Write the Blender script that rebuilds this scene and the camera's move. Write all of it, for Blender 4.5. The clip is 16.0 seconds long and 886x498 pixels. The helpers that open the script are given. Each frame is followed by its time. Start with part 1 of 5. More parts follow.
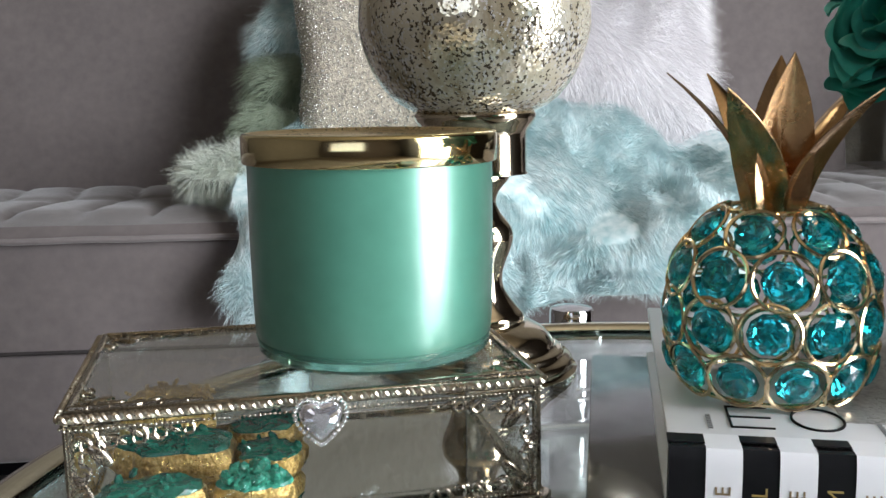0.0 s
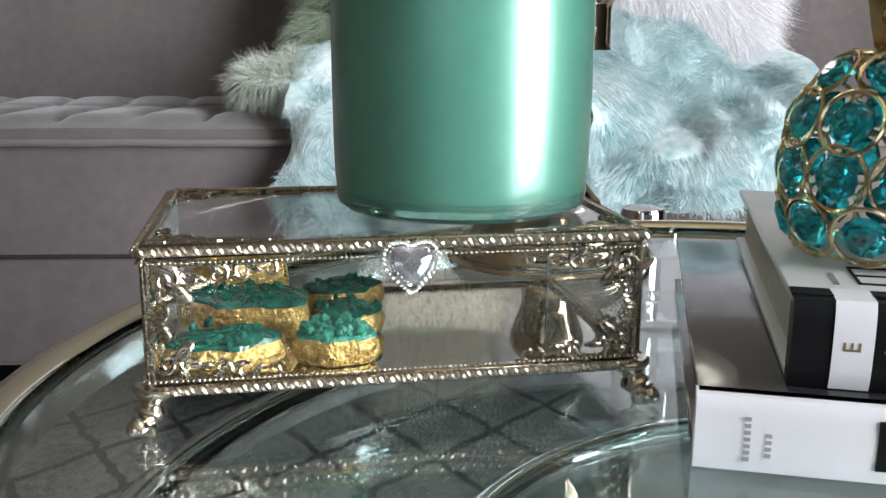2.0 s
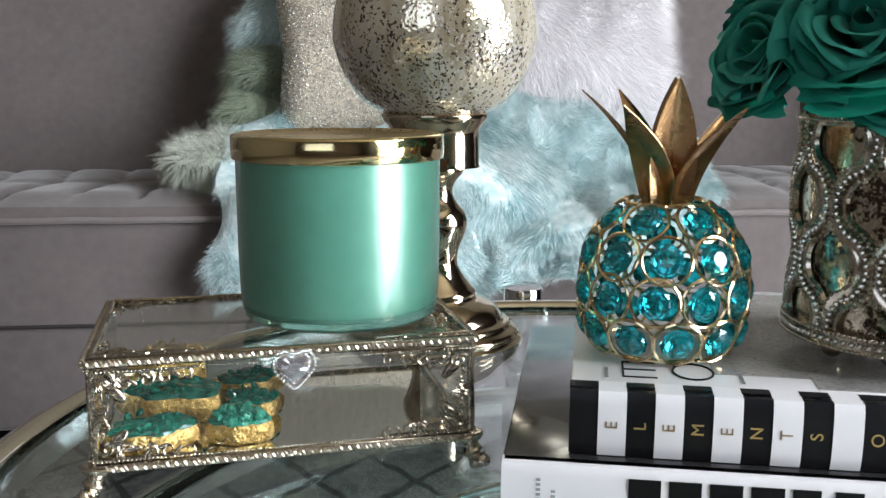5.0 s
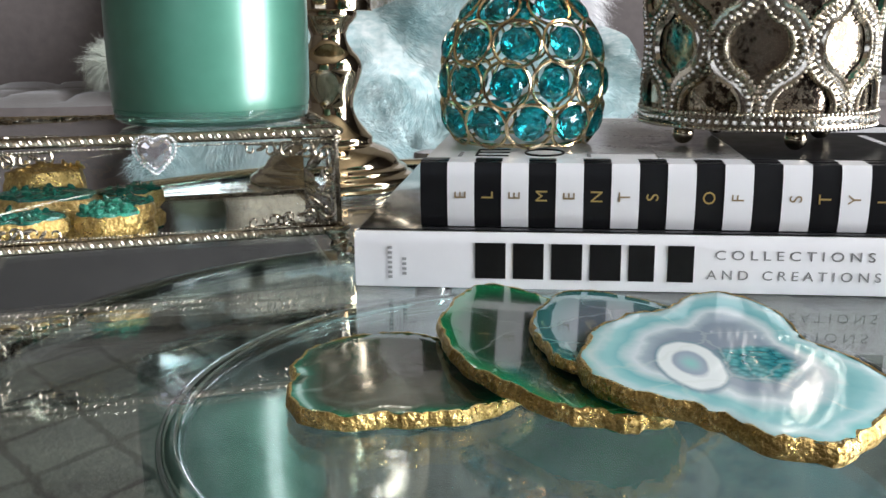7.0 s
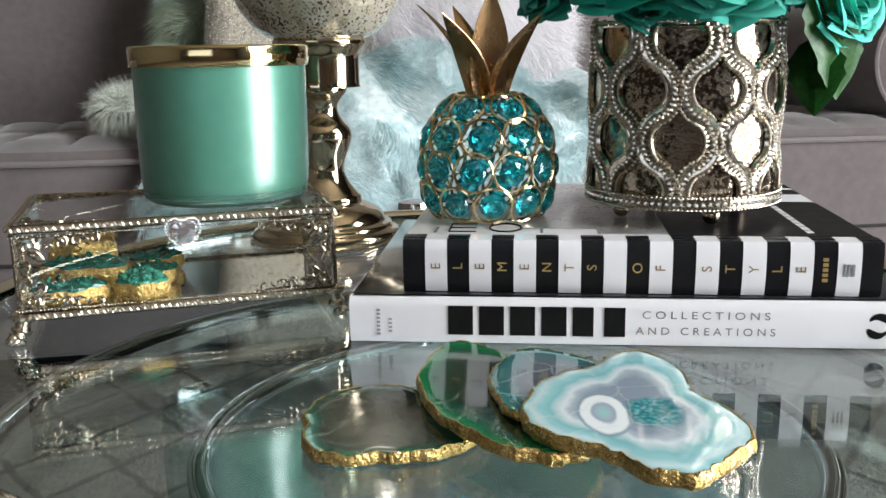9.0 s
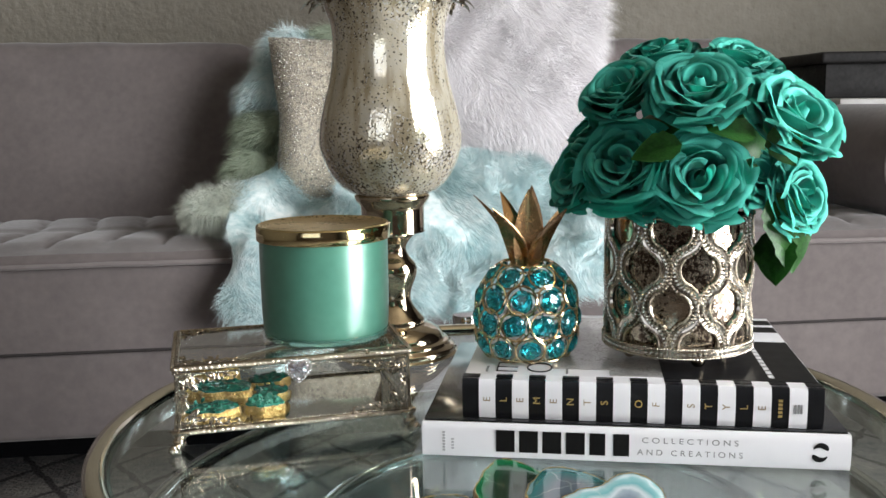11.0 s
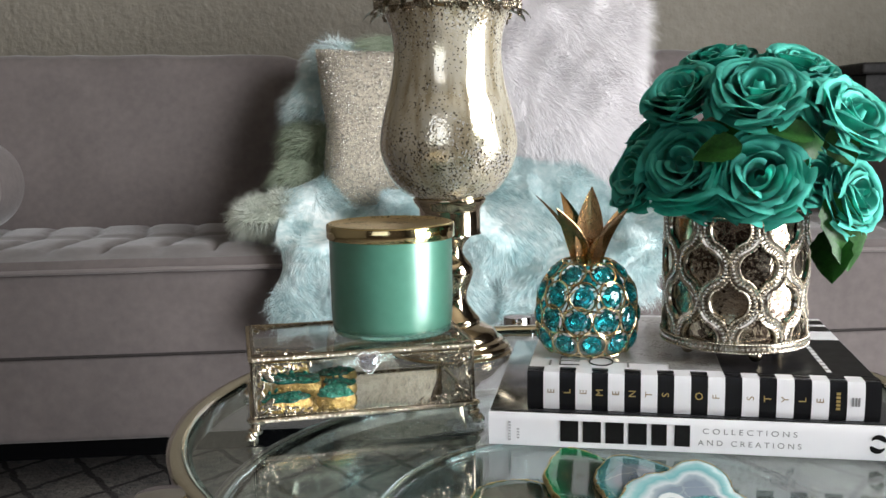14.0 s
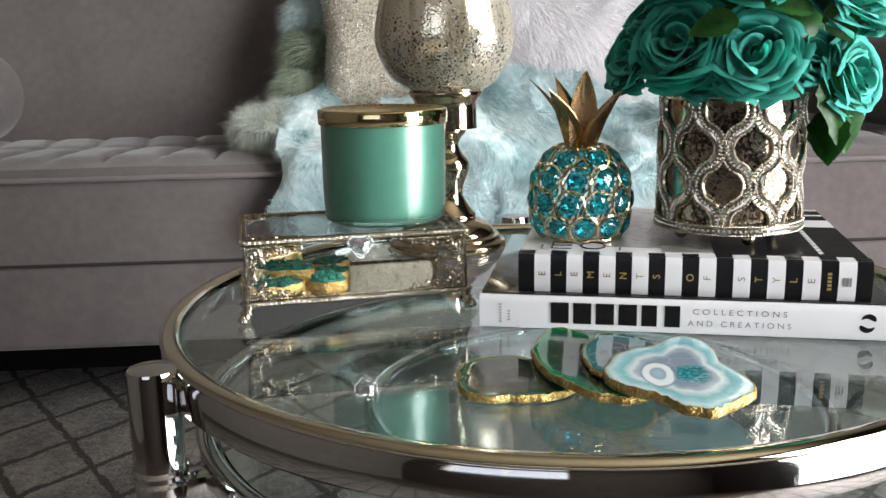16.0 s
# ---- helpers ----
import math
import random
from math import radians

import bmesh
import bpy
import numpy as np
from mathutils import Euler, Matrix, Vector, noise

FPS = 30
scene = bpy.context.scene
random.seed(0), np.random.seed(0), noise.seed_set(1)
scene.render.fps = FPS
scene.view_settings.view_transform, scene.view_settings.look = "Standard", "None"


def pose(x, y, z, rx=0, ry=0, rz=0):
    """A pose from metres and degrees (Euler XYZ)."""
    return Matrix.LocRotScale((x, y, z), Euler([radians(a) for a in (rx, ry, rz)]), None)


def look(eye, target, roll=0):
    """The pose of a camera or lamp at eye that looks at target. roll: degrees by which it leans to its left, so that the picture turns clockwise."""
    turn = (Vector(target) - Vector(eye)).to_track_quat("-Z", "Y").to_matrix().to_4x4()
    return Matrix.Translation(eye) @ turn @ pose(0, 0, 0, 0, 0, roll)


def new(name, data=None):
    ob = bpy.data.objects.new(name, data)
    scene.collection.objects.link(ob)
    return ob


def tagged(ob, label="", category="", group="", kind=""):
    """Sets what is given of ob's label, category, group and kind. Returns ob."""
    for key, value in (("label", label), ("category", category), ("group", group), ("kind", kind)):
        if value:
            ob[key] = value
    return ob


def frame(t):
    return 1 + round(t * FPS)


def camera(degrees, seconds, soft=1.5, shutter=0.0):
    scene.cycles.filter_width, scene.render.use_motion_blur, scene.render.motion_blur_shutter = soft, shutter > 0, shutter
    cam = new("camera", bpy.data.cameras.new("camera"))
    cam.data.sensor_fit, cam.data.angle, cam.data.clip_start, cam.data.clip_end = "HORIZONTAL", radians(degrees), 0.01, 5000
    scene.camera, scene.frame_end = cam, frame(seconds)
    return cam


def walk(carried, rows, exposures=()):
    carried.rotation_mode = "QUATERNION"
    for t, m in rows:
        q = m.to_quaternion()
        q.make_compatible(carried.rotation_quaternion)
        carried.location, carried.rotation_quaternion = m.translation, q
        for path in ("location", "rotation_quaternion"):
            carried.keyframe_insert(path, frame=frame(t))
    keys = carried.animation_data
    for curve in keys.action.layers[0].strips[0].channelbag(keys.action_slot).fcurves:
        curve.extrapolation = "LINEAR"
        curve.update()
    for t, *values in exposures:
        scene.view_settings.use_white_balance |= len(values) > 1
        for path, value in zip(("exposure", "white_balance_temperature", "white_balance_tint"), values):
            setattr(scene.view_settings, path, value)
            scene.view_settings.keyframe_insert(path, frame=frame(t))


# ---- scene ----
cam = camera(50.8, 16.0)
PATH = [
    (0, (0.016, 0.007, 0.614), (-0.028, 1.984, 0.2885), -0.8),
    (0.5, (0.007, 0.015, 0.601), (-0.093, 1.981, 0.2245), -0.3),
    (1, (0.005, 0.021, 0.585), (-0.114, 1.98, 0.1735), -0.0),
    (1.5, (0.002, 0.022, 0.579), (-0.12, 1.976, 0.1465), 0.4),
    (2, (-0.005, 0.024, 0.577), (-0.129, 1.974, 0.1245), 0.3),
    (2.5, (-0.012, 0.028, 0.593), (-0.137, 1.982, 0.1615), -0.3),
    (3, (-0.005, 0.012, 0.609), (-0.119, 1.975, 0.2175), -0.8),
    (3.2, (0.0, 0.005, 0.617), (-0.109, 1.971, 0.2395), -1.1),
    (5.3, (0.045, -0.076, 0.625), (0.051, 1.897, 0.2695), 0.2),
    (5.5, (0.057, -0.079, 0.618), (0.066, 1.89, 0.2445), 0.1),
    (6, (0.067, -0.087, 0.589), (0.118, 1.88, 0.2095), 0.3),
    (6.5, (0.072, -0.09, 0.5766), (0.128, 1.861, 0.1258), -0.0),
    (7, (0.076, -0.096, 0.5563), (0.149, 1.851, 0.0959), -0.5),
    (7.5, (0.078, -0.103, 0.543), (0.156, 1.841, 0.081), -0.9),
    (8, (0.081, -0.11, 0.541), (0.151, 1.831, 0.065), -1.8),
    (8.5, (0.083, -0.132, 0.559), (0.149, 1.812, 0.094), -1.4),
    (9, (0.077, -0.175, 0.599), (0.181, 1.776, 0.171), -0.8),
    (9.5, (0.069, -0.223, 0.635), (0.179, 1.733, 0.234), -0.7),
    (10, (0.061, -0.271, 0.663), (0.153, 1.693, 0.296), -0.4),
    (10.2, (0.066, -0.286, 0.669), (0.125, 1.681, 0.311), -0.8),
    (12.3, (0.059, -0.341, 0.706), (0.048, 1.643, 0.453), -1.0),
    (12.5, (0.054, -0.341, 0.706), (0.035, 1.642, 0.447), -1.1),
    (13, (0.04, -0.344, 0.701), (0.008, 1.638, 0.441), -1.1),
    (13.5, (0.036, -0.35, 0.691), (-0.004, 1.632, 0.427), -1.0),
    (14, (0.038, -0.354, 0.682), (-0.009, 1.626, 0.402), -0.9),
    (14.5, (0.04, -0.356, 0.673), (-0.012, 1.615, 0.34), -0.8),
    (15, (0.045, -0.354, 0.663), (-0.018, 1.609, 0.285), -0.8),
    (15.5, (0.048, -0.356, 0.657), (-0.015, 1.6, 0.245), -0.9),
    (16, (0.05, -0.355, 0.649), (-0.017, 1.597, 0.218), -1.0),
]
walk(cam, [(t, look(eye, target, roll)) for t, eye, target, roll in PATH],
     ((0, 0.05, 6300, 10), (1.0, 0.04, 6300, 10), (1.6, 0.15, 6290, 10), (2.6, 0.16, 6320, 10), (5.5, 0.03, 6300, 10), (7.0, -0.07, 6370, 10), (8.5, -0.04, 6460, 10), (10.0, -0.02, 6540, 10), (13.0, 0.0, 6610, 10), (14.5, -0.02, 6600, 10), (16.0, -0.03, 6590, 10)))

# ---- world, sun, window light ----
world = bpy.data.worlds.new("world")
scene.world = world
world.use_nodes = True
sky = world.node_tree.nodes.new("ShaderNodeTexSky")
sky.sky_type, sky.sun_disc = "NISHITA", False
sky.sun_elevation, sky.sun_rotation = radians(40), radians(150)
world.node_tree.links.new(sky.outputs[0], world.node_tree.nodes["Background"].inputs[0])
world.node_tree.nodes["Background"].inputs[1].default_value = 0.12


def area(name, m, sx, sy, watts, colour):
    d = bpy.data.lights.new(name, "AREA")
    d.shape, d.size, d.size_y, d.energy, d.color = "RECTANGLE", sx, sy, watts, colour
    ob = new(name, d)
    ob.matrix_world = m
    return ob


# daylight in the opening of the glazed door
area("door_daylight", look((1.742, -0.395, 1.08), (0.0, -0.395, 1.0799)), 1.37, 2.02, 148, (0.95, 0.97, 1.0))
area("window_daylight", look((-0.75, -2.38, 1.45), (-0.75, 0.0, 1.4499)), 1.5, 1.1, 4.5, (1.0, 0.97, 1.0))

# ---- materials ----


def mat(name, colour, rough=0.5, metal=0.0, colour2=None, scale=30.0, bump=0.0, bscale=None, bdist=0.001, rough2=None, **more):
    """A principled surface with two scales of mottling between two colours, uneven gloss and a fine relief."""
    m = bpy.data.materials.new(name)
    m.use_nodes = True
    nt = m.node_tree
    b = nt.nodes["Principled BSDF"]
    L = nt.links.new
    co = nt.nodes.new("ShaderNodeTexCoord")
    n1 = nt.nodes.new("ShaderNodeTexNoise")
    n1.inputs["Scale"].default_value, n1.inputs["Detail"].default_value = scale, 6
    L(co.outputs["Object"], n1.inputs["Vector"])
    n2 = nt.nodes.new("ShaderNodeTexNoise")
    n2.inputs["Scale"].default_value, n2.inputs["Detail"].default_value = scale * 7.3, 3
    L(co.outputs["Object"], n2.inputs["Vector"])
    mx = nt.nodes.new("ShaderNodeMath")
    mx.operation = "ADD"
    L(n1.outputs["Fac"], mx.inputs[0])
    L(n2.outputs["Fac"], mx.inputs[1])
    rm = nt.nodes.new("ShaderNodeMapRange")
    rm.inputs[1].default_value, rm.inputs[2].default_value = 0.7, 1.3
    L(mx.outputs[0], rm.inputs[0])
    c2 = colour2 or tuple(c * 0.86 for c in colour)
    cm = nt.nodes.new("ShaderNodeMix")
    cm.data_type = "RGBA"
    cm.inputs[6].default_value, cm.inputs[7].default_value = (*colour, 1), (*c2, 1)
    L(rm.outputs[0], cm.inputs[0])
    L(cm.outputs[2], b.inputs["Base Color"])
    rr = nt.nodes.new("ShaderNodeMapRange")
    rr.inputs[3].default_value, rr.inputs[4].default_value = rough, rough2 if rough2 is not None else min(1, rough * 1.35)
    L(rm.outputs[0], rr.inputs[0])
    L(rr.outputs[0], b.inputs["Roughness"])
    b.inputs["Metallic"].default_value = metal
    if bump:
        nb = nt.nodes.new("ShaderNodeTexNoise")
        nb.inputs["Scale"].default_value, nb.inputs["Detail"].default_value = bscale or scale * 4, 4
        L(co.outputs["Object"], nb.inputs["Vector"])
        bp = nt.nodes.new("ShaderNodeBump")
        bp.inputs["Strength"].default_value, bp.inputs["Distance"].default_value = bump, bdist
        L(nb.outputs["Fac"], bp.inputs["Height"])
        L(bp.outputs[0], b.inputs["Normal"])
    for k, v in more.items():
        b.inputs[k.replace("_", " ")].default_value = v
    return m


def glass(name, colour, rough=0.0, ior=1.46):
    m = bpy.data.materials.new(name)
    m.use_nodes = True
    b = m.node_tree.nodes["Principled BSDF"]
    b.inputs["Base Color"].default_value = (*colour, 1)
    b.inputs["Transmission Weight"].default_value, b.inputs["Roughness"].default_value, b.inputs["IOR"].default_value = 1, rough, ior
    return m


def thin_glass(name, tint, ior=1.45):
    """A thin pane: see-through, with the gloss of glass."""
    m = bpy.data.materials.new(name)
    m.use_nodes = True
    nt = m.node_tree
    nt.nodes.clear()
    o, mixs, t, g, f = [nt.nodes.new("ShaderNode" + k) for k in ("OutputMaterial", "MixShader", "BsdfTransparent", "BsdfGlossy", "Fresnel")]
    t.inputs[0].default_value, g.inputs["Roughness"].default_value, f.inputs[0].default_value = (*tint, 1), 0.01, ior
    nt.links.new(f.outputs[0], mixs.inputs[0])
    nt.links.new(t.outputs[0], mixs.inputs[1])
    nt.links.new(g.outputs[0], mixs.inputs[2])
    nt.links.new(mixs.outputs[0], o.inputs[0])
    return m


def mercury(name, light, dark, scale, spots, relief=0.05, metal=0.92):
    """Silvered antique glass: bright silver with dark flecks, a crackle and a brownish cast."""
    m = mat(name, light, 0.06, metal, tuple(c * 0.78 for c in light), scale=45, rough2=0.17)
    nt = m.node_tree
    L = nt.links.new
    b = nt.nodes["Principled BSDF"]
    co = nt.nodes.new("ShaderNodeTexCoord")
    v = nt.nodes.new("ShaderNodeTexNoise")
    v.inputs["Scale"].default_value, v.inputs["Detail"].default_value, v.inputs["Roughness"].default_value = scale * 2.6, 5, 0.7
    L(co.outputs["Object"], v.inputs["Vector"])
    patch = nt.nodes.new("ShaderNodeTexNoise")
    patch.inputs["Scale"].default_value, patch.inputs["Detail"].default_value = scale * 0.22, 3
    L(co.outputs["Object"], patch.inputs["Vector"])
    add = nt.nodes.new("ShaderNodeMath")
    add.operation = "MULTIPLY_ADD"
    add.inputs[1].default_value = 1.7
    L(v.outputs["Fac"], add.inputs[0])
    L(patch.outputs["Fac"], add.inputs[2])
    r = nt.nodes.new("ShaderNodeMapRange")
    r.inputs[1].default_value, r.inputs[2].default_value = spots, spots + 0.05
    L(add.outputs[0], r.inputs[0])
    old = b.inputs["Base Color"].links[0].from_socket
    mx = nt.nodes.new("ShaderNodeMix")
    mx.data_type = "RGBA"
    mx.inputs[7].default_value = (*dark, 1)
    L(r.outputs[0], mx.inputs[0])
    L(old, mx.inputs[6])
    L(mx.outputs[2], b.inputs["Base Color"])
    w = nt.nodes.new("ShaderNodeTexVoronoi")
    w.feature = "DISTANCE_TO_EDGE"
    w.inputs["Scale"].default_value = scale * 2.2
    L(co.outputs["Object"], w.inputs["Vector"])
    ck = nt.nodes.new("ShaderNodeMapRange")
    ck.inputs[1].default_value, ck.inputs[2].default_value = 0.0, 0.12
    L(w.outputs["Distance"], ck.inputs[0])
    bp = nt.nodes.new("ShaderNodeBump")
    bp.inputs["Strength"].default_value, bp.inputs["Distance"].default_value = relief, 0.0005
    L(ck.outputs[0], bp.inputs["Height"])
    L(bp.outputs[0], b.inputs["Normal"])
    return m


def crackle_globe(name):
    """Silvered glass of the globe: reflections painted as soft upright streaks, crisp dark and bright flecks that
    gather at foot and rim, fine crackle.
    """
    m = mat(name, (0.95, 0.90, 0.76), 0.05, 0.62, (0.90, 0.81, 0.60), 30, rough2=0.12)
    nt = m.node_tree
    L = nt.links.new
    b = nt.nodes["Principled BSDF"]
    co = nt.nodes.new("ShaderNodeTexCoord")

    def texture(scale, detail, stretch=(1, 1, 1)):
        mp = nt.nodes.new("ShaderNodeMapping")
        mp.inputs["Scale"].default_value = stretch
        L(co.outputs["Object"], mp.inputs[0])
        n = nt.nodes.new("ShaderNodeTexNoise")
        n.inputs["Scale"].default_value, n.inputs["Detail"].default_value = scale, detail
        L(mp.outputs[0], n.inputs["Vector"])
        return n.outputs["Fac"]

    def ranged(socket, lo, hi, a=0.0, c=1.0):
        r = nt.nodes.new("ShaderNodeMapRange")
        for k, v in zip((1, 2, 3, 4), (lo, hi, a, c)):
            r.inputs[k].default_value = v
        L(socket, r.inputs[0])
        return r.outputs[0]

    def summed(p, q, op="ADD"):
        n = nt.nodes.new("ShaderNodeMath")
        n.operation = op
        for k, v in enumerate((p, q)):
            if isinstance(v, float):
                n.inputs[k].default_value = v
            else:
                L(v, n.inputs[k])
        return n.outputs[0]

    def tinted(mask, colour):
        mx = nt.nodes.new("ShaderNodeMix")
        mx.data_type = "RGBA"
        mx.inputs[7].default_value = (*colour, 1)
        L(b.inputs["Base Color"].links[0].from_socket, mx.inputs[6])
        L(mask, mx.inputs[0])
        L(mx.outputs[2], b.inputs["Base Color"])

    sep = nt.nodes.new("ShaderNodeSeparateXYZ")
    L(co.outputs["Object"], sep.inputs[0])
    wear = summed(ranged(sep.outputs["Z"], 0.19, 0.25, 1.0, 0.0), ranged(sep.outputs["Z"], 0.27, 0.315, 0.0, 0.8))
    # streaky upright reflections, tinted into the base colour
    tinted(ranged(texture(85, 4, (1, 1, 0.10)), 0.47, 0.66, 0.0, 0.8), (0.46, 0.37, 0.22))
    clumps = summed(ranged(texture(45, 3), 0.3, 0.7, -0.09, 0.05), summed(wear, 0.095, "MULTIPLY"))
    tinted(ranged(summed(texture(430, 2), clumps), 0.635, 0.655), (0.13, 0.105, 0.075))
    tinted(ranged(summed(texture(520, 2, (1.1, 1, 0.9)), clumps), 0.66, 0.68), (0.97, 0.96, 0.92))
    v = nt.nodes.new("ShaderNodeTexVoronoi")
    v.inputs["Scale"].default_value = 420
    L(co.outputs["Object"], v.inputs["Vector"])
    bp = nt.nodes.new("ShaderNodeBump")
    bp.inputs["Distance"].default_value = 0.0006
    L(ranged(wear, 0.0, 1.0, 0.06, 0.45), bp.inputs["Strength"])
    L(v.outputs["Distance"], bp.inputs["Height"])
    wave = nt.nodes.new("ShaderNodeBump")
    wave.inputs["Strength"].default_value, wave.inputs["Distance"].default_value = 0.55, 0.002
    L(texture(60, 2, (1, 1, 0.22)), wave.inputs["Height"])
    L(wave.outputs[0], bp.inputs["Normal"])
    L(bp.outputs[0], b.inputs["Normal"])
    return m


M_WALL = mat("grey_textured_paint", (0.285, 0.262, 0.218), 0.62, 0, (0.245, 0.225, 0.188), 6, 0.8, 55, 0.008)
M_WALL2 = mat("brown_wall_paint", (0.035, 0.024, 0.019), 0.8, 0, None, 5, 0.3, 60, 0.003)
M_TAN = mat("dark_grey_wall_paint", (0.105, 0.092, 0.078), 0.8, 0, None, 5, 0.3, 60, 0.003)
M_CEIL = mat("beige_ceiling_paint", (0.27, 0.225, 0.155), 0.85, 0, None, 5, 0.3, 60, 0.003)
M_FLOOR = mat("dark_floor_boards", (0.10, 0.075, 0.055), 0.4, 0, (0.06, 0.045, 0.035), 8)
M_SOFA = mat("taupe_velvet", (0.150, 0.128, 0.124), 0.85, 0, (0.120, 0.103, 0.101), 9, 0.35, 700, 0.0006, Sheen_Weight=0.35, Sheen_Roughness=0.4)
M_PIPE = mat("taupe_piping", (0.185, 0.160, 0.155), 0.8, 0, None, 60, Sheen_Weight=0.3)
# box felt, and the block that blackens the gap under the sofa
M_DARK = mat("black_felt_and_sofa_shade", (0.004, 0.004, 0.005), 0.95, Specular_IOR_Level=0.1)
M_CHROME = mat("polished_chrome", (0.64, 0.63, 0.625), 0.035, 1, (0.58, 0.57, 0.565), 25, rough2=0.09)
# chrome table edge; the warm reflection of the room is put into its colour
M_WARMCHROME = mat("chrome_edge_warm_reflection", (0.80, 0.75, 0.62), 0.04, 1, (0.73, 0.68, 0.55), 60, rough2=0.09)
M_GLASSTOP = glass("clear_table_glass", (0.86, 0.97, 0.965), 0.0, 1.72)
M_GLASSEDGE = glass("green_glass_edge", (0.66, 0.88, 0.87))
# clear tray; its milky aqua share stands for reflections in the table glass
M_TRAY = mat("tray_glass_reflection_tint", (0.68, 0.775, 0.775), 0.04, 0, (0.57, 0.67, 0.68), 12, rough2=0.06, Transmission_Weight=0.965)
M_SEAM = mat("dark_seam_thread", (0.045, 0.038, 0.037), 0.9)
M_PANE = glass("clear_pane", (0.97, 0.985, 0.98), 0.0, 1.45)
M_WPANE = thin_glass("window_pane", (0.95, 0.97, 0.97))
M_MIRROR = mat("mirror_silver", (0.80, 0.80, 0.77), 0.02, 1, (0.78, 0.78, 0.75), 40, rough2=0.05)
M_SILVER = mat("aged_silver_metal", (0.56, 0.495, 0.40), 0.17, 1, (0.19, 0.16, 0.12), 180, 0.3, 500, 0.0004, rough2=0.32)
M_SILVERB = mat("bright_silver_metal", (0.76, 0.70, 0.60), 0.16, 1, (0.56, 0.51, 0.43), 220, rough2=0.25)
M_SILVERM = mat("brushed_silver_metal", (0.62, 0.54, 0.43), 0.24, 1, (0.42, 0.375, 0.31), 200, rough2=0.36)
M_NICKEL = mat("smoked_nickel", (0.71, 0.61, 0.46), 0.08, 1, (0.58, 0.49, 0.36), 30, rough2=0.13)
M_GOLD = mat("polished_gold_lid", (0.83, 0.70, 0.39), 0.05, 1, (0.79, 0.66, 0.36), 25, rough2=0.14)
M_LIDTOP = mat("brushed_gold_top", (0.84, 0.66, 0.36), 0.25, 1, (0.78, 0.60, 0.32), 60, 0.2, 400, 0.0003)
M_ROSEGOLD = mat("satin_gold_leaf", (0.70, 0.46, 0.25), 0.11, 1, (0.55, 0.34, 0.17), 70, 0.25, 260, 0.0005, rough2=0.3)
M_WIRE = mat("gold_wire", (0.94, 0.79, 0.54), 0.13, 1, (0.78, 0.58, 0.32), 200, rough2=0.24)
M_LEAFGOLD = mat("crinkled_gold_leaf", (0.93, 0.68, 0.27), 0.17, 1, (0.34, 0.21, 0.06), 130, 1.0, 420, 0.0022, rough2=0.5)
M_MINT = mat("mint_pearl_glaze", (0.104, 0.330, 0.236), 0.36, 0.30, (0.092, 0.298, 0.212), 14, Coat_Weight=1.0, Coat_Roughness=0.24, Coat_IOR=1.8)
M_MINTBASE = mat("green_glass_foot", (0.40, 0.78, 0.66), 0.02, 0, (0.30, 0.66, 0.54), 30, Transmission_Weight=0.8)
M_WHITECOVER = mat("white_book_jacket", (0.74, 0.73, 0.745), 0.28, 0, (0.70, 0.69, 0.705), 8, Coat_Weight=0.3, Coat_Roughness=0.1)
M_BLACKCOVER = mat("black_book_jacket", (0.007, 0.007, 0.008), 0.30, 0, (0.011, 0.011, 0.012), 12, Coat_Weight=0.03, Coat_Roughness=0.1, Specular_IOR_Level=0.12)
M_GREYCOVER = mat("glossy_grey_print", (0.035, 0.035, 0.037), 0.14, 0, (0.022, 0.022, 0.024), 9, Coat_Weight=0.5, Coat_Roughness=0.05)
M_PHOTO = mat("printed_photo", (0.42, 0.41, 0.39), 0.25, 0, (0.16, 0.155, 0.15), 60, Coat_Weight=0.4)
M_PAGES = mat("paper_edges", (0.72, 0.69, 0.62), 0.8, 0, (0.60, 0.57, 0.50), 300)
M_INK = mat("black_ink", (0.005, 0.005, 0.005), 0.5, Specular_IOR_Level=0.12)
M_PALEINK = mat("pale_grey_ink", (0.30, 0.30, 0.30), 0.5)
M_GREYINK = mat("grey_ink", (0.20, 0.20, 0.20), 0.5)
M_BRONZEINK = mat("bronze_foil_ink", (0.30, 0.215, 0.12), 0.35, 0.5)
M_GOLDINK = mat("gold_foil_ink", (0.62, 0.44, 0.16), 0.3, 0.7)
M_ROSE = mat("teal_foam_petal", (0.056, 0.530, 0.425), 0.56, 0, (0.047, 0.465, 0.370), 40, 0.15, 900, 0.0003, Sheen_Weight=0.15)
M_LEAF = mat("green_fabric_leaf", (0.035, 0.165, 0.024), 0.38, 0, (0.016, 0.085, 0.014), 60, 0.5, 300, 0.0006)
M_CRYSTAL = mat("clear_rhinestone", (0.86, 0.85, 0.83), 0.05, 0.75, (0.62, 0.60, 0.57), 300, rough2=0.12)
M_STONE = mat("small_rhinestone", (0.68, 0.65, 0.58), 0.08, 0.8, (0.40, 0.37, 0.32), 300, rough2=0.2)
M_HEART = mat("clear_heart_crystal", (0.82, 0.80, 0.83), 0.03, 0.85, (0.60, 0.58, 0.62), 130, Coat_Weight=0.5)
M_MERC = crackle_globe("silvered_crackle_glass")
M_MERCV = mercury("antiqued_mirror_glass", (0.68, 0.60, 0.475), (0.09, 0.066, 0.05), 110, 1.40, 0.05)
M_WHITEFUR = mat("white_faux_fur", (0.96, 0.94, 0.95), 0.7, 0, (0.92, 0.90, 0.915), 30, Sheen_Weight=0.2)
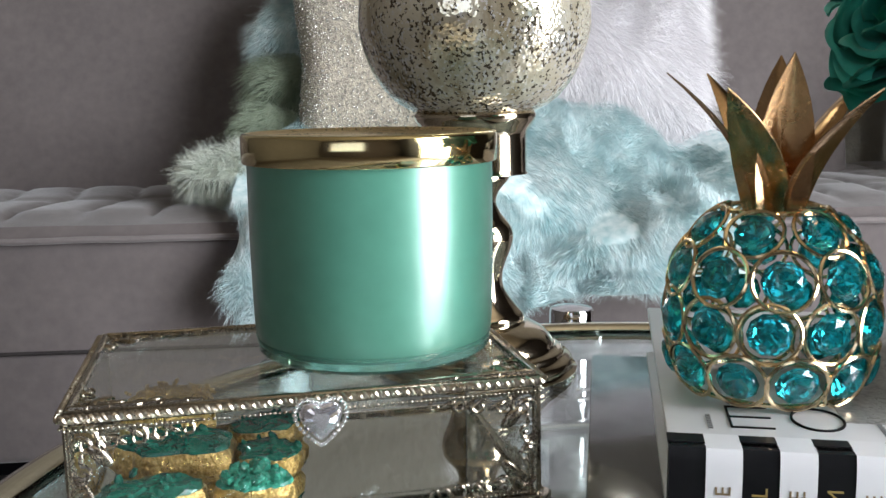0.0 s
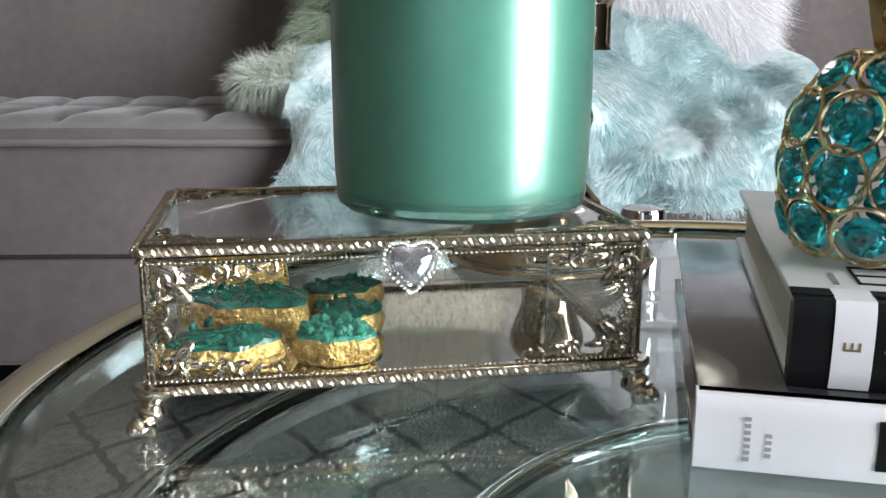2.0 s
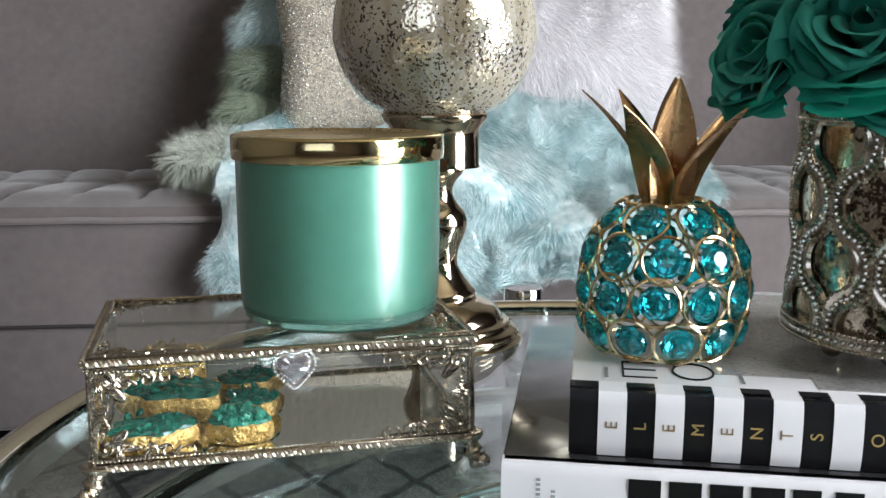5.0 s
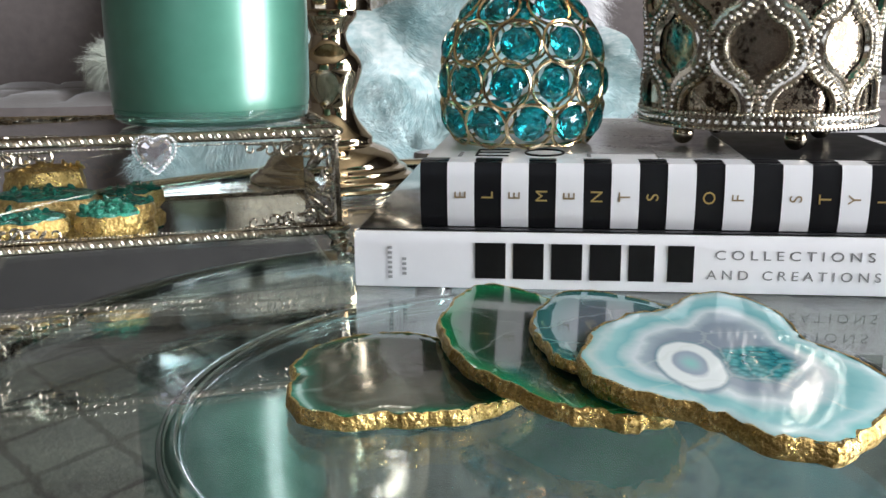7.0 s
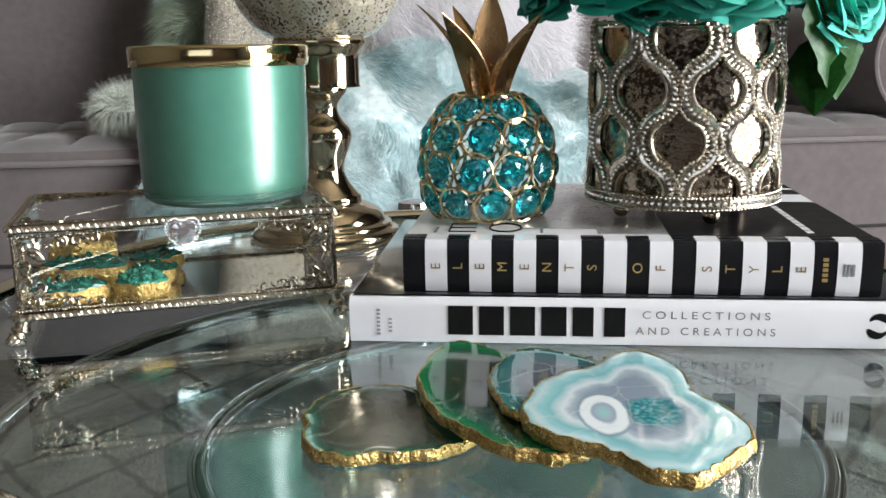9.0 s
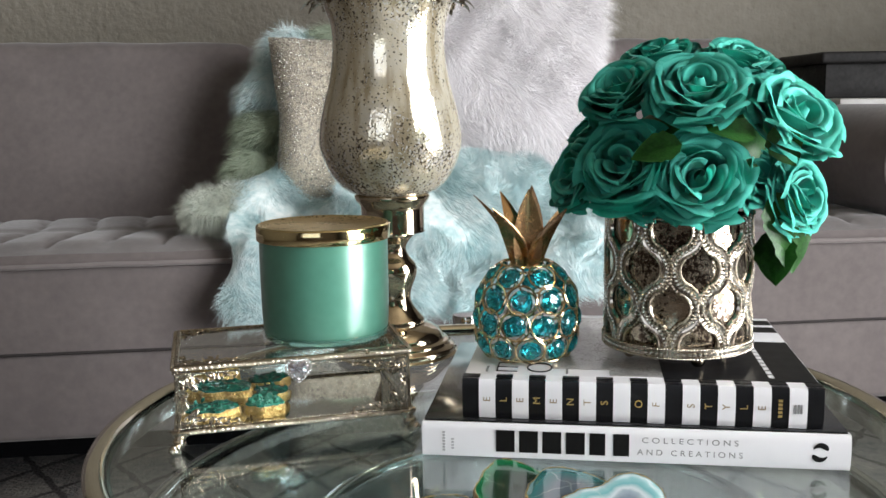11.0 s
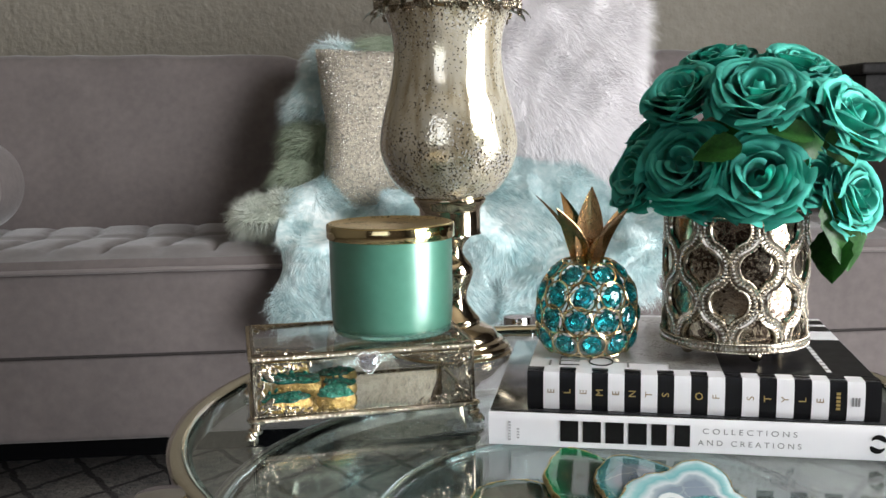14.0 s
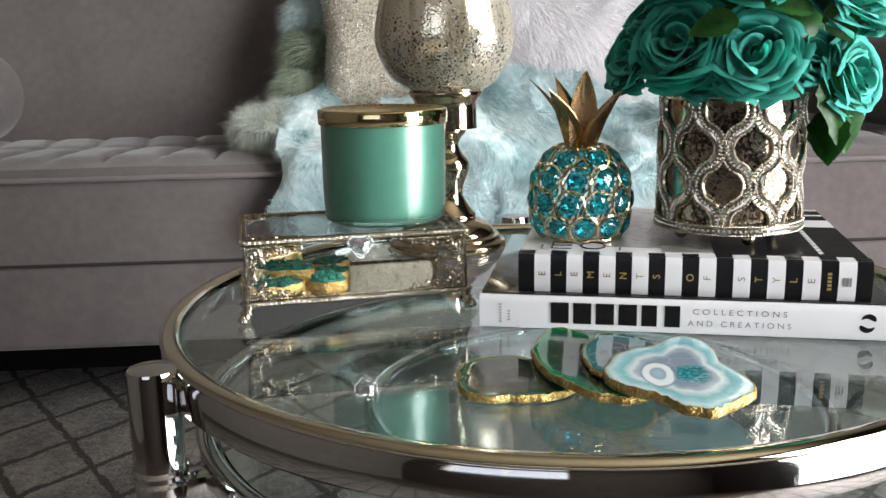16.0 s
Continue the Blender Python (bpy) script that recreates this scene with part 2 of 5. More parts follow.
M_AQUAFUR = mat("pale_aqua_faux_fur", (0.90, 0.97, 0.97), 0.7, 0, (0.38, 0.58, 0.60), 11, Sheen_Weight=0.2)
M_SAGEFUR = mat("sage_faux_fur", (0.46, 0.53, 0.40), 0.75, 0, (0.24, 0.30, 0.21), 12, Sheen_Weight=0.2)
M_CREAMFUR = mat("cream_faux_fur", (0.76, 0.79, 0.70), 0.75, 0, (0.58, 0.63, 0.55), 12, Sheen_Weight=0.2)
M_SEQUIN = mat("glitter_champagne_fabric", (0.87, 0.80, 0.64), 0.25, 0.55, (0.36, 0.32, 0.27), 160, 1.0, 420, 0.004, rough2=0.5)
M_WHITEFURN = mat("white_painted_wood", (0.62, 0.61, 0.59), 0.45, 0, None, 10)
M_BLACKWOOD = mat("black_painted_wood", (0.009, 0.008, 0.008), 0.6, 0, None, 20)
M_GEODE = mat("green_geode_crystal", (0.024, 0.17, 0.115), 0.10, 0, (0.007, 0.055, 0.038), 120, 0.2, 260, 0.0015, Transmission_Weight=0.25)
M_GEODEL = mat("pale_green_crystal", (0.06, 0.34, 0.23), 0.12, 0, (0.02, 0.15, 0.10), 150, 0.6, 300, 0.0015, Transmission_Weight=0.3)


def gem_material():
    m = mat("teal_cut_crystal", (0.04, 0.66, 0.74), 0.01, 0.0, (0.02, 0.50, 0.58), 160, IOR=1.55, Coat_Weight=0.4, Transmission_Weight=0.93)
    return m


M_GEM = gem_material()


def agate_material(name, stops, see=0.35, rough=0.07, eye=None):
    """Polished banded stone: bands run parallel to the slice's outline (the mesh's own "rim" value, 0 in the middle and 1 at the edge), with pale healed cracks and, if asked, a ringed eye beside a crystal pocket."""
    m = bpy.data.materials.new(name)
    m.use_nodes = True
    nt = m.node_tree
    L = nt.links.new
    b = nt.nodes["Principled BSDF"]
    co = nt.nodes.new("ShaderNodeTexCoord")
    n = nt.nodes.new("ShaderNodeTexNoise")
    n.inputs["Scale"].default_value, n.inputs["Detail"].default_value = 55, 5
    L(co.outputs["Object"], n.inputs["Vector"])
    at = nt.nodes.new("ShaderNodeAttribute")
    at.attribute_name = "rim"
    ma = nt.nodes.new("ShaderNodeMath")
    ma.operation = "MULTIPLY_ADD"
    ma.inputs[1].default_value = 0.26
    L(n.outputs["Fac"], ma.inputs[0])
    L(at.outputs["Fac"], ma.inputs[2])
    su = nt.nodes.new("ShaderNodeMath")
    su.operation = "SUBTRACT"
    su.inputs[1].default_value = 0.13
    L(ma.outputs[0], su.inputs[0])

    def ramp_of(socket, keys):
        ramp = nt.nodes.new("ShaderNodeValToRGB")
        L(socket, ramp.inputs[0])
        el = ramp.color_ramp.elements
        while len(el) < len(keys):
            el.new(0.5)
        for e, (p, c) in zip(el, keys):
            e.position, e.color = p, (*c, 1)
        return ramp.outputs[0]

    def mixed(mask, low, high):
        mx = nt.nodes.new("ShaderNodeMix")
        mx.data_type = "RGBA"
        L(mask, mx.inputs[0])
        L(low, mx.inputs[6])
        if isinstance(high, tuple):
            mx.inputs[7].default_value = (*high, 1)
        else:
            L(high, mx.inputs[7])
        return mx.outputs[2]

    def spread(centre, size, wobble):
        """Distance from a centre, 1 on an oval of the given half axes."""
        mp = nt.nodes.new("ShaderNodeMapping")
        mp.vector_type = "TEXTURE"
        mp.inputs["Location"].default_value = (*centre, 0)
        mp.inputs["Scale"].default_value = (*size, 1)
        L(co.outputs["Object"], mp.inputs["Vector"])
        ln = nt.nodes.new("ShaderNodeVectorMath")
        ln.operation = "LENGTH"
        L(mp.outputs[0], ln.inputs[0])
        q = nt.nodes.new("ShaderNodeMath")
        q.operation = "MULTIPLY_ADD"
        q.inputs[1].default_value = wobble
        L(n.outputs["Fac"], q.inputs[0])
        L(ln.outputs["Value"], q.inputs[2])
        return q.outputs[0]

    def step(socket, lo, hi, a, c):
        r = nt.nodes.new("ShaderNodeMapRange")
        for k, v in zip((1, 2, 3, 4), (lo, hi, a, c)):
            r.inputs[k].default_value = v
        L(socket, r.inputs[0])
        return r.outputs[0]

    colour = ramp_of(su.outputs[0], stops)
    if eye:
        pocket = spread((eye[0] + 0.019, eye[1] + 0.001), (0.013, 0.017), 1.2)
        grain = nt.nodes.new("ShaderNodeTexVoronoi")
        grain.inputs["Scale"].default_value = 420
        L(co.outputs["Object"], grain.inputs["Vector"])
        druzy = ramp_of(grain.outputs["Distance"], ((0.1, (0.10, 0.42, 0.44)), (0.7, (0.01, 0.16, 0.19))))
        colour = mixed(step(pocket, 1.25, 1.55, 1.0, 0.0), colour, druzy)
        ring = spread(eye, (0.0078, 0.0165), 0.5)
        bands = ramp_of(step(ring, 0.2, 1.5, 0.0, 1.0), ((0.0, (0.30, 0.62, 0.58)), (0.28, (0.36, 0.48, 0.54)), (0.42, (0.34, 0.40, 0.48)), (0.52, (0.80, 0.86, 0.86)), (0.80, (0.82, 0.87, 0.87)), (0.9, (0.20, 0.30, 0.36)), (1.0, (0.28, 0.33, 0.40))))
        colour = mixed(step(ring, 1.36, 1.5, 1.0, 0.0), colour, bands)
    mv = nt.nodes.new("ShaderNodeVectorMath")
    mv.operation = "MULTIPLY_ADD"
    mv.inputs[1].default_value = (0.016, 0.016, 0.016)
    L(n.outputs["Color"], mv.inputs[0])
    L(co.outputs["Object"], mv.inputs[2])
    vo = nt.nodes.new("ShaderNodeTexVoronoi")
    vo.feature = "DISTANCE_TO_EDGE"
    vo.inputs["Scale"].default_value = 24
    L(mv.outputs[0], vo.inputs["Vector"])
    colour = mixed(step(vo.outputs["Distance"], 0.004, 0.016, 0.24, 0.0), colour, (0.62, 0.70, 0.64))
    L(colour, b.inputs["Base Color"])
    b.inputs["Roughness"].default_value, b.inputs["Coat Weight"].default_value = rough, 0.35
    bp = nt.nodes.new("ShaderNodeBump")
    bp.inputs["Strength"].default_value, bp.inputs["Distance"].default_value = 0.15, 0.001
    L(n.outputs["Fac"], bp.inputs["Height"])
    L(bp.outputs[0], b.inputs["Normal"])
    b.inputs["Transmission Weight"].default_value = see
    b.inputs["Coat Roughness"].default_value = 0.02
    return m


# ---- mesh helpers ----


def mesh_of(name, bm, material, smooth=True):
    me = bpy.data.meshes.new(name)
    bm.normal_update()
    bm.to_mesh(me)
    bm.free()
    if material:
        me.materials.append(material)
    if smooth:
        for p in me.polygons:
            p.use_smooth = True
        me.set_sharp_from_angle(angle=radians(38))
    return me


def part(name, bm, material, parent, label="", m=None, smooth=True):
    ob = new(name, bm if isinstance(bm, bpy.types.Mesh) else mesh_of(name, bm, material, smooth))
    ob.parent = parent
    if m is not None:
        ob.matrix_local = m
    return tagged(ob, label) if label else ob


def thing(name, m, label, category, group="", kind=""):
    ob = new(name)
    ob.empty_display_size = 0.02
    ob.matrix_world = m
    return tagged(ob, label, category, group, kind)


def solid(name, bm, material, m, label, category, group="", kind="", smooth=True):
    ob = new(name, mesh_of(name, bm, material, smooth))
    ob.matrix_world = m
    return tagged(ob, label, category, group, kind)


def box(x0, x1, y0, y1, z0, z1, bevel=0.0, seg=2, bm=None):
    own = bm is None
    b = bmesh.new()
    bmesh.ops.create_cube(b, size=1, matrix=Matrix.LocRotScale(((x0 + x1) / 2, (y0 + y1) / 2, (z0 + z1) / 2), None, (x1 - x0, y1 - y0, z1 - z0)))
    if bevel:
        bmesh.ops.bevel(b, geom=b.edges[:], offset=bevel, segments=seg, affect="EDGES", profile=0.5)
    return b if own else merge(bm, b)


def merge(bm, other):
    me = bpy.data.meshes.new("tmp")
    other.to_mesh(me)
    other.free()
    bm.from_mesh(me)
    bpy.data.meshes.remove(me)
    return bm


def lathe(profile, steps=64, bm=None):
    """Turn a profile of (radius, height) round the z axis."""
    b = bm or bmesh.new()
    rings = []
    for r, z in profile:
        if r < 1e-6:
            rings.append([b.verts.new((0, 0, z))])
        else:
            rings.append([b.verts.new((r * math.cos(2 * math.pi * i / steps), r * math.sin(2 * math.pi * i / steps), z)) for i in range(steps)])
    for a, c in zip(rings, rings[1:]):
        for i in range(steps):
            j = (i + 1) % steps
            if len(a) == 1 and len(c) > 1:
                b.faces.new((a[0], c[j], c[i]))
            elif len(c) == 1 and len(a) > 1:
                b.faces.new((a[i], a[j], c[0]))
            elif len(a) > 1:
                b.faces.new((a[i], a[j], c[j], c[i]))
    return b


def smooth_profile(keys, n=8):
    """Catmull-Rom through a few (radius, height) keys."""
    k = [keys[0], *keys, keys[-1]]
    out = []
    for p0, p1, p2, p3 in zip(k, k[1:], k[2:], k[3:]):
        for i in range(n):
            t = i / n
            out.append(tuple(0.5 * (2 * b + (c - a) * t + (2 * a - 5 * b + 4 * c - d) * t * t + (3 * b - a - 3 * c + d) * t ** 3) for a, b, c, d in zip(p0, p1, p2, p3)))
    return out + [keys[-1]]


def tube(points, radius, sides=8, closed=False, bm=None, flat=1.0, up=None):
    """A tube along points; radius may be a number or a function of 0..1."""
    b = bm or bmesh.new()
    pts = [Vector(p) for p in points]
    n = len(pts)
    rings = []
    u = Vector(up) if up else None
    for i, p in enumerate(pts):
        d = (pts[(i + 1) % n] - pts[i - 1]) if closed else (pts[min(i + 1, n - 1)] - pts[max(i - 1, 0)])
        d.normalize()
        if u is None:
            u = d.orthogonal()
        s = d.cross(u)
        if s.length < 1e-6:
            s = d.orthogonal()
        s.normalize()
        w = s.cross(d).normalized()
        if not up:
            u = w
        r = radius(i / max(1, n - 1)) if callable(radius) else radius
        rings.append([b.verts.new(p + s * (r * math.cos(2 * math.pi * k / sides)) + w * (flat * r * math.sin(2 * math.pi * k / sides))) for k in range(sides)])
    for i in range(n if closed else n - 1):
        a, c = rings[i], rings[(i + 1) % n]
        for k in range(sides):
            b.faces.new((a[k], a[(k + 1) % sides], c[(k + 1) % sides], c[k]))
    if not closed:
        b.faces.new(rings[0][::-1])
        b.faces.new(rings[-1])
    return b


def ball(bm, p, r, sub=1, scale=(1, 1, 1)):
    bmesh.ops.create_icosphere(bm, subdivisions=sub, radius=r, matrix=Matrix.LocRotScale(p, None, scale))
    return bm


ICO = bmesh.new()
bmesh.ops.create_icosphere(ICO, subdivisions=1, radius=1)
ICO_V = np.array([v.co[:] for v in ICO.verts])
ICO_F = np.array([[v.index for v in f.verts] for f in ICO.faces])
ICO.free()


def beads(name, centres, radius, material, smooth=True):
    """Many small beads in one mesh."""
    c = np.array(centres, float)
    r = np.broadcast_to(np.array(radius, float), (len(c),))
    v = (c[:, None, :] + ICO_V[None] * r[:, None, None]).reshape(-1, 3)
    f = (ICO_F[None] + (np.arange(len(c)) * len(ICO_V))[:, None, None]).reshape(-1, 3)
    me = bpy.data.meshes.new(name)
    me.from_pydata(v.tolist(), [], f.tolist())
    me.materials.append(material)
    for p in me.polygons:
        p.use_smooth = smooth
    return me


def fur(name, roots, normals, length, width, lean, material, seed, wild=0.5, swirl=0.30):
    """Tapered strands of fur, three joints each, in one mesh."""
    rng = np.random.default_rng(seed)
    n = len(roots)
    q = roots * 26.0
    flow = np.stack([np.sin(q[:, 0] + 1.3 * q[:, 2] + seed), np.sin(0.8 * q[:, 0] - q[:, 2] + 2.1 * q[:, 1]), np.sin(q[:, 2] * 1.1 + q[:, 0] * 0.7 + 1.0)], 1)
    flow += 0.6 * np.stack([np.sin(3.1 * q[:, 0] - 2.3 * q[:, 2]), np.sin(2.9 * q[:, 2] + q[:, 0]), np.sin(2.7 * q[:, 0] + 1.9 * q[:, 2])], 1)
    d = normals + rng.normal(0, wild * 0.32, (n, 3)) + np.asarray(lean) + swirl * flow
    d /= np.linalg.norm(d, axis=1)[:, None]
    side = np.cross(d, rng.normal(0, 1, (n, 3)))
    side /= np.linalg.norm(side, axis=1)[:, None]
    le = (length * rng.uniform(0.55, 1.25, n))[:, None]
    bend = rng.normal(0, 0.25, (n, 3)) + np.array((0, 0, -0.35))
    p1 = roots + d * le * 0.5
    p2 = p1 + (d + bend) * le * 0.5
    w = width
    v = np.stack([roots - side * w, roots + side * w, p1 - side * w * 0.75, p1 + side * w * 0.75, p2], 1).reshape(-1, 3)
    b = np.arange(n) * 5
    f = [(i, i + 1, i + 3, i + 2) for i in b] + [(i + 2, i + 3, i + 4) for i in b]
    me = bpy.data.meshes.new(name)
    me.from_pydata(v.tolist(), [], f)
    me.materials.append(material)
    for p in me.polygons:
        p.use_smooth = True
    return me


def surface_points(me, n, seed, m=None):
    """Points and normals spread evenly over a mesh."""
    rng = np.random.default_rng(seed)
    me.calc_loop_triangles()
    tri = np.array([t.vertices[:] for t in me.loop_triangles])
    co = np.array([v.co[:] for v in me.vertices])
    a, b, c = co[tri[:, 0]], co[tri[:, 1]], co[tri[:, 2]]
    nr = np.cross(b - a, c - a)
    ar = np.linalg.norm(nr, axis=1)
    pick = rng.choice(len(tri), n, p=ar / ar.sum())
    u, v = rng.random(n), rng.random(n)
    fl = u + v > 1
    u[fl], v[fl] = 1 - u[fl], 1 - v[fl]
    p = a[pick] + (b - a)[pick] * u[:, None] + (c - a)[pick] * v[:, None]
    return p, nr[pick] / ar[pick][:, None]


def lettering(name, body, size, material, parent, m, label="", wide=1.0):
    """Raised print with the built-in font, centred on its place; faces local +z."""
    cu = bpy.data.curves.new(name, "FONT")
    cu.body, cu.size, cu.align_x, cu.align_y, cu.extrude = body, size, "CENTER", "CENTER", 0.00008
    tmp = bpy.data.objects.new("tmp", cu)
    scene.collection.objects.link(tmp)
    me = bpy.data.meshes.new_from_object(tmp.evaluated_get(bpy.context.evaluated_depsgraph_get()))
    bpy.data.objects.remove(tmp)
    bpy.data.curves.remove(cu)
    me.materials.clear()
    me.materials.append(material)
    ob = part(name, me, None, parent, label)
    ob.matrix_local = m @ Matrix.Diagonal((wide, 1, 1, 1))
    return ob

# ---- the room ----
X0, X1, Y0, Y1, H = -2.3, 1.75, -2.5, 2.12, 2.5
solid("floor", box(X0, X1, Y0, Y1, -0.1, 0.0), M_FLOOR, pose(0, 0, 0), "dark wooden floor under the rug", "floor", kind="structure")
solid("ceiling", box(X0 - 0.1, X1 + 0.1, Y0 - 0.1, Y1 + 0.1, H, H + 0.1), M_CEIL, pose(0, 0, 0), "plain beige painted ceiling", "ceiling", kind="structure")
solid("wall_north", box(X0 - 0.1, X1 + 0.1, Y1, Y1 + 0.1, -0.1, H), M_WALL, pose(0, 0, 0), "grey textured painted wall behind the sofa", "wall", kind="structure")
solid("wall_west", box(X0 - 0.1, X0, Y0, Y1, -0.1, H), M_TAN, pose(0, 0, 0), "plain dark grey painted wall", "wall", kind="structure")


def wall_with_hole(name, along_x, at, lo, hi, a0, a1, z0, z1, label):
    """A wall with one opening; along_x tells which way it runs."""
    b = bmesh.new()
    for u0, u1, w0, w1 in ((lo, a0, -0.1, H), (a1, hi, -0.1, H), (a0, a1, z1, H), (a0, a1, -0.1, z0)):
        if along_x:
            box(u0, u1, at, at + 0.1, w0, w1, bm=b)
        else:
            box(at, at + 0.1, u0, u1, w0, w1, bm=b)
    return solid(name, b, M_WALL2, pose(0, 0, 0), label, "wall", kind="structure", smooth=False)


wall_with_hole("wall_east", False, X1, Y0, Y1, -1.10, 0.31, 0.05, 2.12, "plain brown painted wall with a glazed door")
wall_with_hole("wall_south", True, Y0 - 0.1, X0, X1, -1.52, 0.02, 0.88, 2.02, "plain brown painted wall with a window")

door = thing("door_1", pose(X1 + 0.06, -0.395, 0.05), "wide white-framed glazed patio door", "door", kind="structure")
for yy in (-0.685, 0.0, 0.685):
    part("frame_post", box(-0.02, 0.02, yy - 0.018, yy + 0.018, 0, 2.07, 0.004), M_WHITEFURN, door)
for zz in (0.02, 2.05):
    part("frame_rail", box(-0.018, 0.018, -0.665, 0.665, zz - 0.02, zz + 0.02, 0.004), M_WHITEFURN, door)
for ya, yb in ((-0.665, -0.02), (0.02, 0.665)):
    ob = part("pane", box(-0.003, 0.003, ya, yb, 0.04, 2.03), M_WPANE, door)
    ob.visible_shadow = False
win = thing("window_1", pose(-0.75, Y0 - 0.05, 0.88), "white-framed window", "window", kind="structure")
for xx in (-0.75, 0.0, 0.75):
    part("frame_post", box(xx - 0.018, xx + 0.018, -0.03, 0.03, 0, 1.14, 0.004), M_WHITEFURN, win)
for zz in (0.02, 1.12):
    part("frame_rail", box(-0.73, 0.73, -0.028, 0.028, zz - 0.02, zz + 0.02, 0.004), M_WHITEFURN, win)
for xa, xb in ((-0.73, -0.02), (0.02, 0.73)):
    ob = part("pane", box(xa, xb, -0.003, 0.003, 0.04, 1.10), M_WPANE, win)
    ob.visible_shadow = False

# ---- rug ----
def rug_material():
    m = mat("charcoal_trellis_rug", (0.36, 0.325, 0.28), 0.95, 0, (0.13, 0.125, 0.13), 9, 1.0, 160, 0.006)
    nt = m.node_tree
    L = nt.links.new
    b = nt.nodes["Principled BSDF"]
    co = nt.nodes.new("ShaderNodeTexCoord")
    nz = nt.nodes.new("ShaderNodeTexNoise")
    nz.inputs["Scale"].default_value = 30
    L(co.outputs["Object"], nz.inputs["Vector"])
    ad = nt.nodes.new("ShaderNodeVectorMath")
    ad.operation = "MULTIPLY_ADD"
    ad.inputs[1].default_value = (0.02, 0.02, 0)
    L(nz.outputs["Color"], ad.inputs[0])
    L(co.outputs["Object"], ad.inputs[2])
    both = None
    for ang in (38, -38):
        mp = nt.nodes.new("ShaderNodeMapping")
        mp.inputs["Rotation"].default_value = (0, 0, radians(ang))
        L(ad.outputs[0], mp.inputs[0])
        w = nt.nodes.new("ShaderNodeTexWave")
        w.inputs["Scale"].default_value, w.inputs["Distortion"].default_value = 2.6, 0.0
        L(mp.outputs[0], w.inputs["Vector"])
        r = nt.nodes.new("ShaderNodeMapRange")
        r.inputs[1].default_value, r.inputs[2].default_value = 0.965, 0.985
        L(w.outputs["Fac"], r.inputs[0])
        if both is None:
            both = r.outputs[0]
        else:
            mx = nt.nodes.new("ShaderNodeMath")
            mx.operation = "MAXIMUM"
            L(both, mx.inputs[0])
            L(r.outputs[0], mx.inputs[1])
            both = mx.outputs[0]
    cm = nt.nodes.new("ShaderNodeMix")
    cm.data_type = "RGBA"
    cm.inputs[7].default_value = (0.070, 0.062, 0.058, 1)
    L(both, cm.inputs[0])
    L(b.inputs["Base Color"].links[0].from_socket, cm.inputs[6])
    L(cm.outputs[2], b.inputs["Base Color"])
    return m


M_RUG = rug_material()
solid("rug", box(-1.7, 1.6, -1.2, 1.75, 0.001, 0.014, 0.004), M_RUG, pose(0, 0, 0), "dark grey rug with dark diamond trellis lines", "rug")

# ---- sofa ----
SOFA = pose(0.05, 1.175, 0.006, 0, 0, 6)
sofa = thing("sofa", SOFA, "long taupe velvet sofa with tufted seat and low back", "sofa")


def pillow_mesh(sx, sy, sz, dent=0.0, seg=24):
    """A soft block: a rounded box with bulging faces."""
    b = bmesh.new()
    bmesh.ops.create_cube(b, size=2)
    bmesh.ops.subdivide_edges(b, edges=b.edges[:], cuts=seg, use_grid_fill=True)
    for v in b.verts:
        p = v.co.copy()
        v.co = Vector((p.x * sx / 2, p.y * sy / 2, p.z * sz / 2))
        r = min(sx, sy, sz) * 0.16
        q = Vector([max(-h + r, min(h - r, c)) for c, h in zip(v.co, (sx / 2, sy / 2, sz / 2))])
        d = v.co - q
        if d.length > r:
            v.co = q + d.normalized() * r
        v.co += p * dent * (1 - p.x ** 2 * 0.7) * 0.5
    return b


def seat_mesh():
    """The seat block: one long tufted cushion; dents meet in creases that run from dent to dent."""
    x0, x1, y0, y1, z0, z1 = -1.55, 1.25, 0.0, 0.62, 0.302, 0.458
    nx, ny = 260, 40
    b = bmesh.new()
    rows = []
    for j in range(ny + 1):
        row = []
        for i in range(nx + 1):
            x, y = x0 + (x1 - x0) * i / nx, y0 + (y1 - y0) * j / ny
            z = z1
            if y < 0.03:
                z -= 0.020 * (1 - math.sqrt(max(0, 1 - (1 - y / 0.03) ** 2)))
            puff = 0.0
            if y > 0.03:
                u = (x + 0.05 + 0.012 * math.sin(y * 19)) / 0.092
                a, c = abs(u % 1 - 0.5) * 2, abs(((y - 0.03) / 0.20) % 1 - 0.5) * 2
                puff = 0.011 * (1 - a ** 5) * (1 - 0.7 * c ** 8) * min(1, (y - 0.03) / 0.05)
            row.append(b.verts.new((x, y, z + puff + 0.002 * noise.noise((x * 6, y * 6, 0)))))
        rows.append(row)
    for r, s in zip(rows, rows[1:]):
        for i in range(nx):
            b.faces.new((r[i], r[i + 1], s[i + 1], s[i]))
    under = [[b.verts.new((v.co.x, v.co.y, z0)) for v in r] for r in (rows[0], rows[-1])]
    for i in range(nx):
        b.faces.new((under[0][i], under[0][i + 1], rows[0][i + 1], rows[0][i]))
        b.faces.new((under[1][i + 1], under[1][i], rows[-1][i], rows[-1][i + 1]))
    return b


